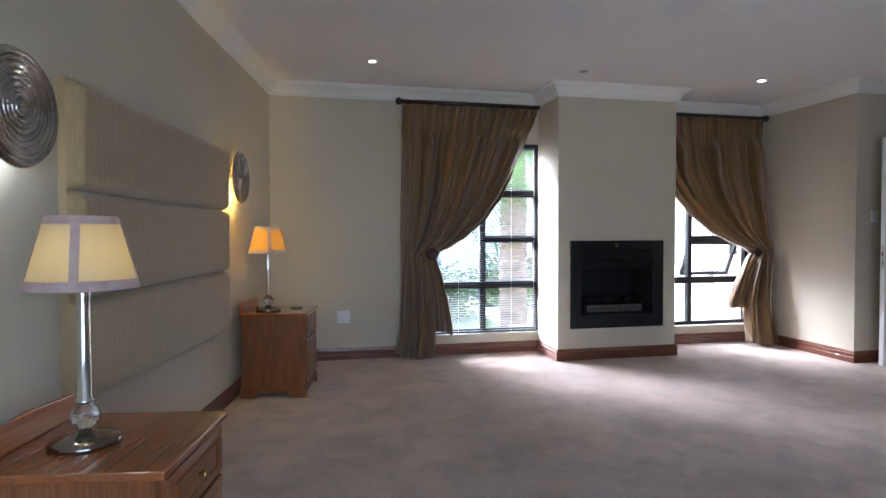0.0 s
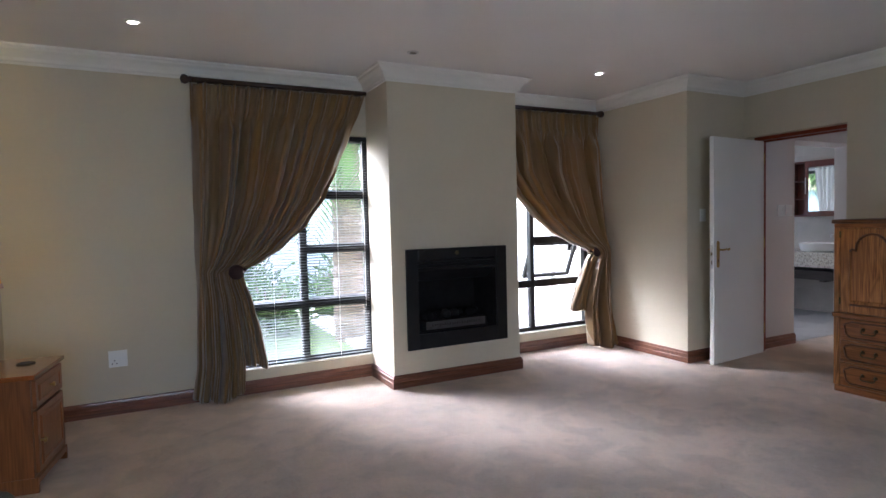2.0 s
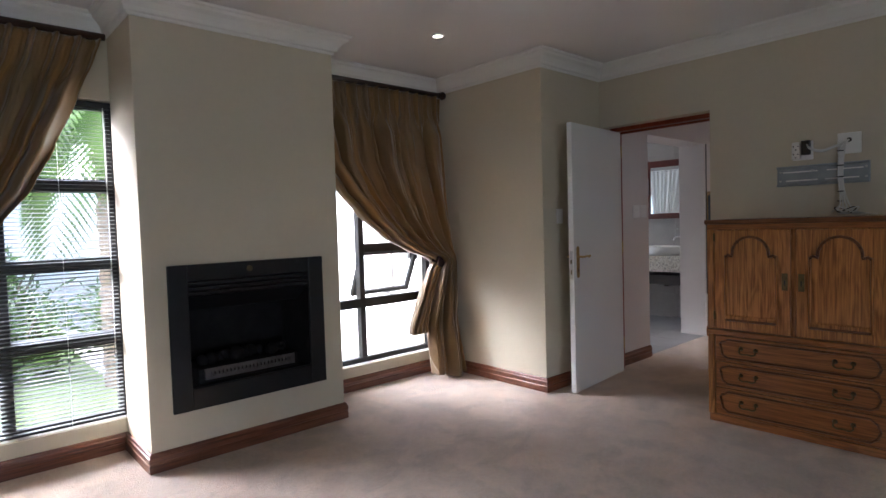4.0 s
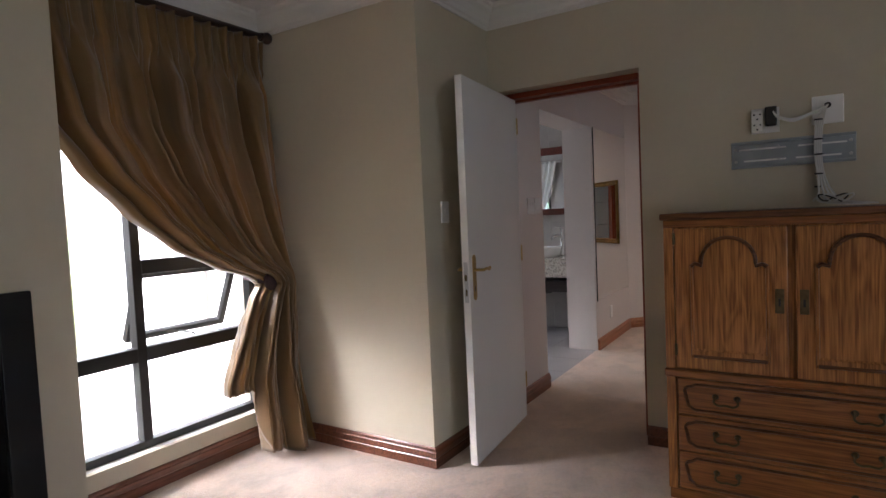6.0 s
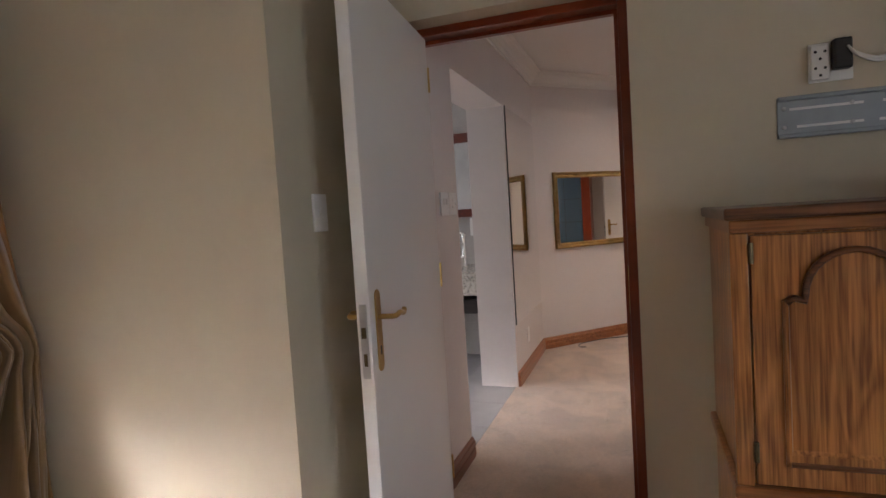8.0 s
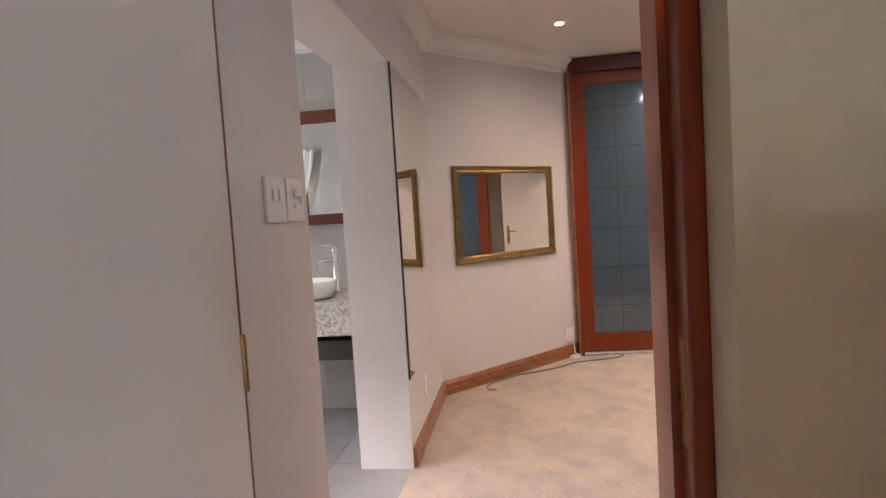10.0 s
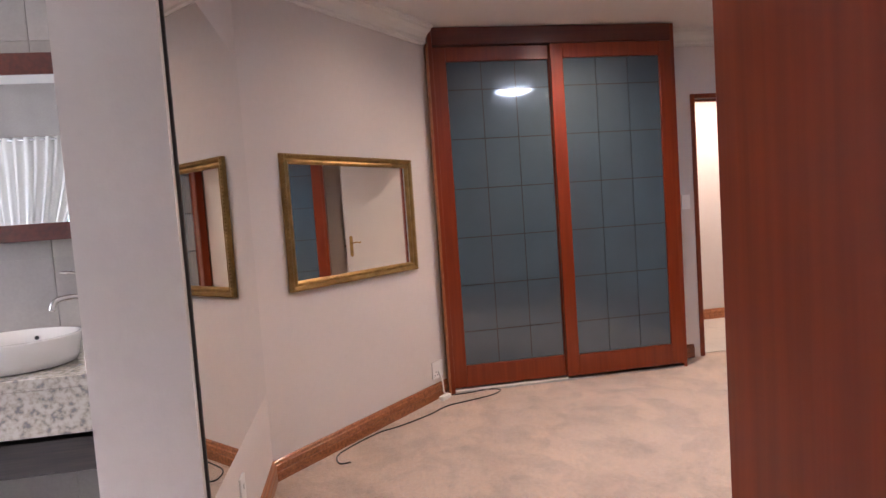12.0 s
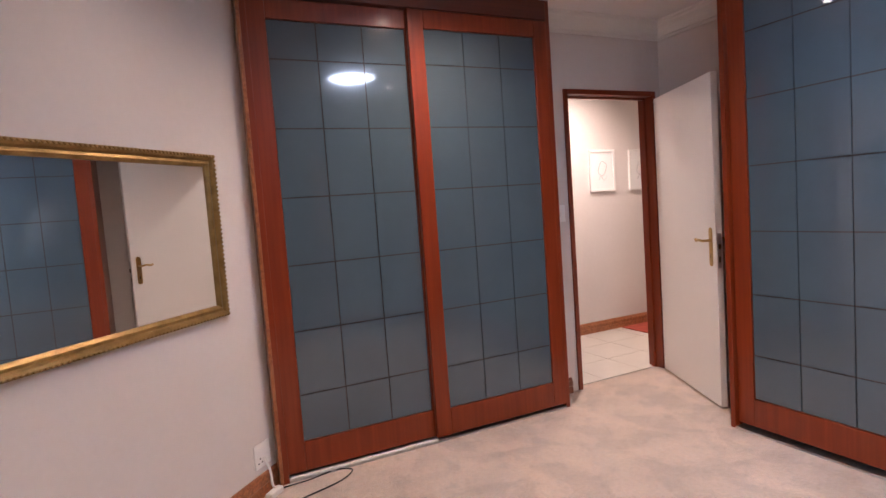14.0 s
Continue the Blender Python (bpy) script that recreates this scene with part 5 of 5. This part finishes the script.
obj("body", lathe([(0, 0), (0.026, 0), (0.026, 0.01), (0.02, 0.016), (0.02, 0.25), (0.022, 0.255), (0.022, 0.30), (0, 0.302)], 20), M_CHROME, tp, smooth=True)
obj("spout", tube(smooth_line([(0, 0, 0.21), (-0.06, 0, 0.215), (-0.11, 0.0, 0.205), (-0.125, 0, 0.17)]), 0.011, 12), M_CHROME, tp, smooth=True)
obj("lever", tube([(0, 0, 0.30), (-0.03, 0.03, 0.31), (-0.055, 0.06, 0.312)], 0.005, 8), M_CHROME, tp)
mc = empty("mirror_cabinet", pose(BX, 0, 0), label="dark mahogany bathroom mirror cabinet with open shelves", category="mirror cabinet")
yl, yr, zb, zt = 5.68, 4.80, 1.295, 2.045
obj("case", boxes((-0.13, 0, yl - 0.02, yl, zb, zt), (-0.13, 0, yr, yr + 0.02, zb, zt), (-0.13, 0, yr + 0.02, yl - 0.02, zt - 0.02, zt), (-0.13, 0, yr + 0.02, yl - 0.02, zb, zb + 0.02), (-0.012, 0, yr + 0.02, yl - 0.02, zb + 0.02, zt - 0.02), (-0.13, -0.012, 5.475, 5.49, zb + 0.02, zt - 0.02)), M_MAHOG_D, mc)
for z in (1.54, 1.78):
    obj("shelf", boxes((-0.12, -0.012, 5.49, yl - 0.02, z - 0.008, z + 0.008)), M_MAHOG_D, mc)
obj("door_frame", boxes((-0.15, -0.131, 5.44, 5.49, zb, zt), (-0.15, -0.131, yr, yr + 0.08, zb, zt), (-0.15, -0.131, yr + 0.08, 5.44, zt - 0.085, zt), (-0.15, -0.131, yr + 0.08, 5.44, zb, zb + 0.07)), M_MAHOG_D, mc, bevel=0.003)
obj("handle", boxes((-0.168, -0.150, 5.462, 5.472, 1.60, 1.82)), M_STEEL, mc, bevel=0.003)
obj("mirror_glass", boxes((-0.143, -0.138, yr + 0.075, 5.445, zb + 0.065, zt - 0.08)), M_MIRROR, mc)
dp = empty("soap_dispenser", pose(BX, 4.93, 1.18), label="small white wall soap dispenser", category="dispenser")
obj("body", boxes((-0.06, 0, -0.03, 0.03, -0.06, 0.1)), M_PLASTIC, dp, bevel=0.01)
# bathroom window and voile
bw = empty("window_3", pose(5.32, 0, 0), kind="structure")
obj("frame", boxes((-0.03, 0.03, 6.15, 6.20, 0.9, 2.1), (-0.03, 0.03, 7.10, 7.15, 0.9, 2.1), (-0.03, 0.03, 6.20, 7.10, 0.9, 0.95), (-0.03, 0.03, 6.20, 7.10, 2.05, 2.1), (-0.03, 0.03, 6.63, 6.67, 0.95, 2.05), (-0.03, 0.03, 6.20, 6.63, 1.5, 1.55)), M_FRAME, bw)
g3 = obj("glass", boxes((0.008, 0.012, 6.19, 7.11, 0.94, 2.06)), M_GLASS, bw)
g3.visible_shadow = False
vo = bmesh.new()
cols = []
for j in range(31):
    z = 2.14 - 1.0 * j / 30
    pull = 0.40 * (j / 30) ** 1.3
    cols.append([vo.verts.new((5.44 + 0.022 * math.sin(k * 0.9) + 0.008 * math.sin(k * 2.3 + z), 6.02 + pull * 0.75 + (0.8 - pull) * k / 70, z)) for k in range(71)])
for a, b in zip(cols, cols[1:]):
    for k in range(70):
        vo.faces.new((a[k], a[k + 1], b[k + 1], b[k]))
vc = empty("voile_curtain", pose(0, 0, 0), label="white voile curtain on a thin steel rail", category="curtain")
obj("voile", vo, M_SHEER, vc, smooth=True)
obj("rail", tube([(5.44, 5.95, 2.12), (5.44, 6.6, 2.12), (5.44, 7.2, 2.12)], 0.008, 8), M_STEEL, vc)
bw2 = empty("window_5", pose(0, BY + 0.1, 0), kind="structure")
obj("frame", boxes((6.175, 6.215, -0.03, 0.03, 0.9, 2.2), (6.735, 6.775, -0.03, 0.03, 0.9, 2.2), (6.215, 6.735, -0.03, 0.03, 0.9, 0.95), (6.215, 6.735, -0.03, 0.03, 2.15, 2.2)), M_FRAME, bw2)
g5 = obj("glass", boxes((6.21, 6.74, 0.008, 0.012, 0.94, 2.16)), M_GLASS, bw2)
g5.visible_shadow = False
downlight(7.35, 5.5, True, 6, (1.0, 0.82, 0.58))
bl = new("bath_window_daylight", bpy.data.lights.new("bath_window_daylight", "AREA"))
bl.data.shape, bl.data.size, bl.data.size_y = "RECTANGLE", 0.5, 1.2
bl.data.energy, bl.data.color = 2.0, (0.92, 0.97, 1.0)
bl.matrix_world = look((6.475, BY + 0.04, 1.55), (6.475, 4.0, 0.9))

# unseen glass door, added behind to let daylight in from the south
ws = empty("window_4_unseen", pose(-3.2, S_Y - 0.1, 0), kind="structure")
obj("frame", boxes((1.6, 1.65, -0.03, 0.03, 0.06, 2.1), (4.75, 4.8, -0.03, 0.03, 0.06, 2.1), (3.17, 3.23, -0.03, 0.03, 0.11, 2.05), (1.65, 4.75, -0.03, 0.03, 0.06, 0.11), (1.65, 4.75, -0.03, 0.03, 2.05, 2.1)), M_FRAME, ws)
g4 = obj("glass", boxes((1.64, 4.76, 0.008, 0.012, 0.10, 2.06)), M_GLASS, ws)
g4.visible_shadow = False
# area lamp added in that opening as fill light for the bedroom
gl = new("south_fill_daylight", bpy.data.lights.new("south_fill_daylight", "AREA"))
gl.data.shape, gl.data.size, gl.data.size_y = "RECTANGLE", 3.0, 1.9
gl.data.energy, gl.data.color = 3.8, (0.93, 0.97, 1.0)
gl.matrix_world = look((0.0, S_Y - 0.05, 1.1), (0.0, 2.0, 0.9))

# ---- outside ----
# the patio is added too, out of view beyond the south opening
tagged(obj("patio", boxes((-3.2, 6.0, -7.0, -2.61, -0.149, -0.02)), M_PAVE), "pale concrete patio added out of view behind the bedroom", "paving", kind="structure")
tagged(obj("ground", boxes((-200, 200, 5.80, 400, -0.4, -0.15), (-200, -3.2, -300, 5.80, -0.4, -0.15), (11.2, 200, -300, 5.80, -0.4, -0.15), (-3.2, 11.2, -300, -2.8, -0.4, -0.15)), M_GRASS), "lawn and garden ground", "ground", kind="structure")
tagged(obj("pavement", boxes((2.2, 5.15, 5.81, 12.5, -0.149, -0.09)), M_PAVE), "pale concrete paving beside the house", "paving", kind="structure")
tagged(obj("wall_exterior", boxes((5.14, 5.26, 5.80, 6.14, -0.15, 2.9), (5.14, 5.26, 7.16, 9.62, -0.15, 2.9), (5.14, 5.26, 11.4, 13.0, -0.15, 2.9), (5.14, 5.26, 9.62, 11.4, 1.76, 2.9), (5.14, 5.26, 6.14, 7.16, -0.15, 0.9), (5.14, 5.26, 6.14, 7.16, 2.1, 2.9)), M_PLASTER), "white plastered outside wall of the house", "wall", kind="structure")
wing = empty("window_6", pose(5.14, 0, 0), kind="structure")
M_CREAM = mat("cream_painted_frame", (0.62, 0.52, 0.36), 0.5, var=0.05, scale=3)
obj("frame", boxes((-0.03, 0.10, 9.62, 9.71, -0.15, 1.76), (-0.03, 0.10, 11.31, 11.4, -0.15, 1.76), (-0.03, 0.10, 9.71, 11.31, 1.67, 1.76), (0.0, 0.07, 10.47, 10.55, -0.15, 1.67)), M_CREAM, wing, bevel=0.004)
gw = obj("glass", boxes((0.03, 0.036, 9.70, 11.32, -0.14, 1.68)), M_GLASS, wing)
gw.visible_shadow = False
tagged(obj("wall_garden", boxes((-12, 5.14, 13.0, 13.25, -0.15, 2.2)), M_PLASTER), "white plastered garden wall", "wall", kind="structure")
tagged(obj("roof", boxes((-3.3, 11.4, -3.0, 5.85, 2.72, 2.85), (4.95, 8.6, 5.95, 13.2, 2.92, 3.05)), M_PLASTER), "flat concrete roof slab", "roof", kind="structure")


def leaf_blade(bm, base, way, up, length, width):
    side = way.cross(up).normalized() * width / 2
    tip = base + way * length - Vector((0, 0, length * 0.18))
    mid = base + way * length * 0.5
    a, b, c, d = (bm.verts.new(p) for p in (base, mid + side, tip, mid - side))
    bm.faces.new((a, b, c))
    bm.faces.new((a, c, d))


def palm(m, height, fronds, seed):
    rnd = random.Random(seed)
    p = empty("palm_tree", m, label="palm tree with rough grey-brown trunk and drooping fronds", category="tree", group="garden palms")
    prof = [(0.21, 0.0)]
    for k in range(1, 34):
        prof.append((0.19 - 0.02 * k / 34 + (0.018 if k % 2 else 0.0) + 0.01 * rnd.random(), height * k / 34))
    prof.append((0.05, height + 0.05))
    bm = lathe(prof, 18)
    for v in bm.verts:
        v.co += 0.015 * noise.noise_vector(v.co * 6)
    obj("trunk", bm, M_TRUNK, p)
    fr = bmesh.new()
    for f in range(fronds):
        an = 2 * math.pi * f / fronds + rnd.uniform(-0.2, 0.2)
        el = rnd.uniform(-0.5, 1.2)
        ln = rnd.uniform(1.3, 1.9)
        d = Vector((math.cos(an) * math.cos(el), math.sin(an) * math.cos(el), math.sin(el)))
        pt = Vector((0, 0, height))
        n = 26
        for k in range(n):
            d = (d - Vector((0, 0, 0.055))).normalized()
            q = pt + d * ln / n
            s = d.cross(Vector((0, 0, 1)))
            s = s.normalized() if s.length > 0.01 else Vector((1, 0, 0))
            for e in (-1, 1):
                w = (s * e + d * 0.7 - Vector((0, 0, 0.35))).normalized()
                leaf_blade(fr, pt, w, d, 0.42 * math.sin(math.pi * (0.12 + 0.8 * k / n)) + 0.08, 0.028)
            pt = q
    tagged(obj("fronds", fr, M_LEAF, p), kind="stuff")
    return p


def shrub(m, r, n, seed):
    rnd = random.Random(seed)
    s = empty("shrub", m, label="loose green garden shrub with narrow leaves", category="shrub", group="garden shrubs")
    st = bmesh.new()
    lf = bmesh.new()
    for k in range(n):
        an, el = rnd.uniform(0, 2 * math.pi), rnd.uniform(0.1, 1.45)
        d = Vector((math.cos(an) * math.cos(el), math.sin(an) * math.cos(el), math.sin(el)))
        ln = r * rnd.uniform(0.5, 1.15)
        for j in range(9):
            b = d * ln * (0.25 + 0.75 * j / 9)
            w = (d + Vector((rnd.uniform(-1, 1), rnd.uniform(-1, 1), rnd.uniform(-0.6, 0.8)))).normalized()
            leaf_blade(lf, b, w, Vector((rnd.uniform(-1, 1), rnd.uniform(-1, 1), 0.3)).normalized(), rnd.uniform(0.12, 0.24) * max(r, 0.7), 0.045)
    for k in range(7):
        an = 0.9 * k
        sub = tube([(0, 0, 0), (0.2 * r * math.cos(an), 0.2 * r * math.sin(an), 0.35 * r), (0.45 * r * math.cos(an), 0.45 * r * math.sin(an), 0.8 * r)], 0.014, 5)
        t = bpy.data.meshes.new("t")
        sub.to_mesh(t)
        sub.free()
        st.from_mesh(t)
        bpy.data.meshes.remove(t)
    obj("stems", st, M_TRUNK, s)
    tagged(obj("leaves", lf, M_LEAF2, s), kind="stuff")
    return s


palm(pose(2.32, 7.9, -0.15), 2.75, 26, 5)
palm(pose(0.4, 10.6, -0.15), 3.3, 24, 8)
for k, (x, y, r) in enumerate(((1.5, 9.2, 0.75), (2.9, 9.8, 0.9), (0.7, 8.6, 0.5), (-0.6, 11.8, 1.1), (3.6, 11.7, 1.1), (1.6, 12.2, 1.2), (-2.4, 11.5, 1.2), (4.3, 12.3, 0.8))):
    shrub(pose(x, y, -0.15), r, 150, 20 + k)

# ---- tiles, each its own piece ----
def tiles(parent, m, nx, ny, sx, sy, material, gap=0.004, thick=0.008):
    me = bpy.data.meshes.new("tile")
    bm = boxes((gap / 2, sx - gap / 2, gap / 2, sy - gap / 2, 0, thick))
    bmesh.ops.recalc_face_normals(bm, faces=bm.faces)
    bm.to_mesh(me)
    bm.free()
    me.materials.append(material)
    for i in range(nx):
        for j in range(ny):
            t = new("tile", me)
            t.parent = parent
            t.matrix_local = m @ pose(i * sx, j * sy, 0)


tl = empty("tile_floor_bath", pose(0, 0, -0.006), kind="structure")
tiles(tl, pose(5.50, 4.408, 0), 6, 6, 0.44, 0.44, M_TILEF)
tl2 = empty("tile_floor_hall", pose(0, 0, -0.006), kind="structure")
tiles(tl2, pose(9.712, -1.4, 0), 3, 9, 0.385, 0.385, M_TILE)
tw = empty("tile_wall_bath", pose(BX, 4.68, 0, 0, -90, 0), kind="structure")
tiles(tw, pose(0.0, 0.0, 0), 8, 5, 0.305, 0.5, M_TILEG, 0.003, 0.006)
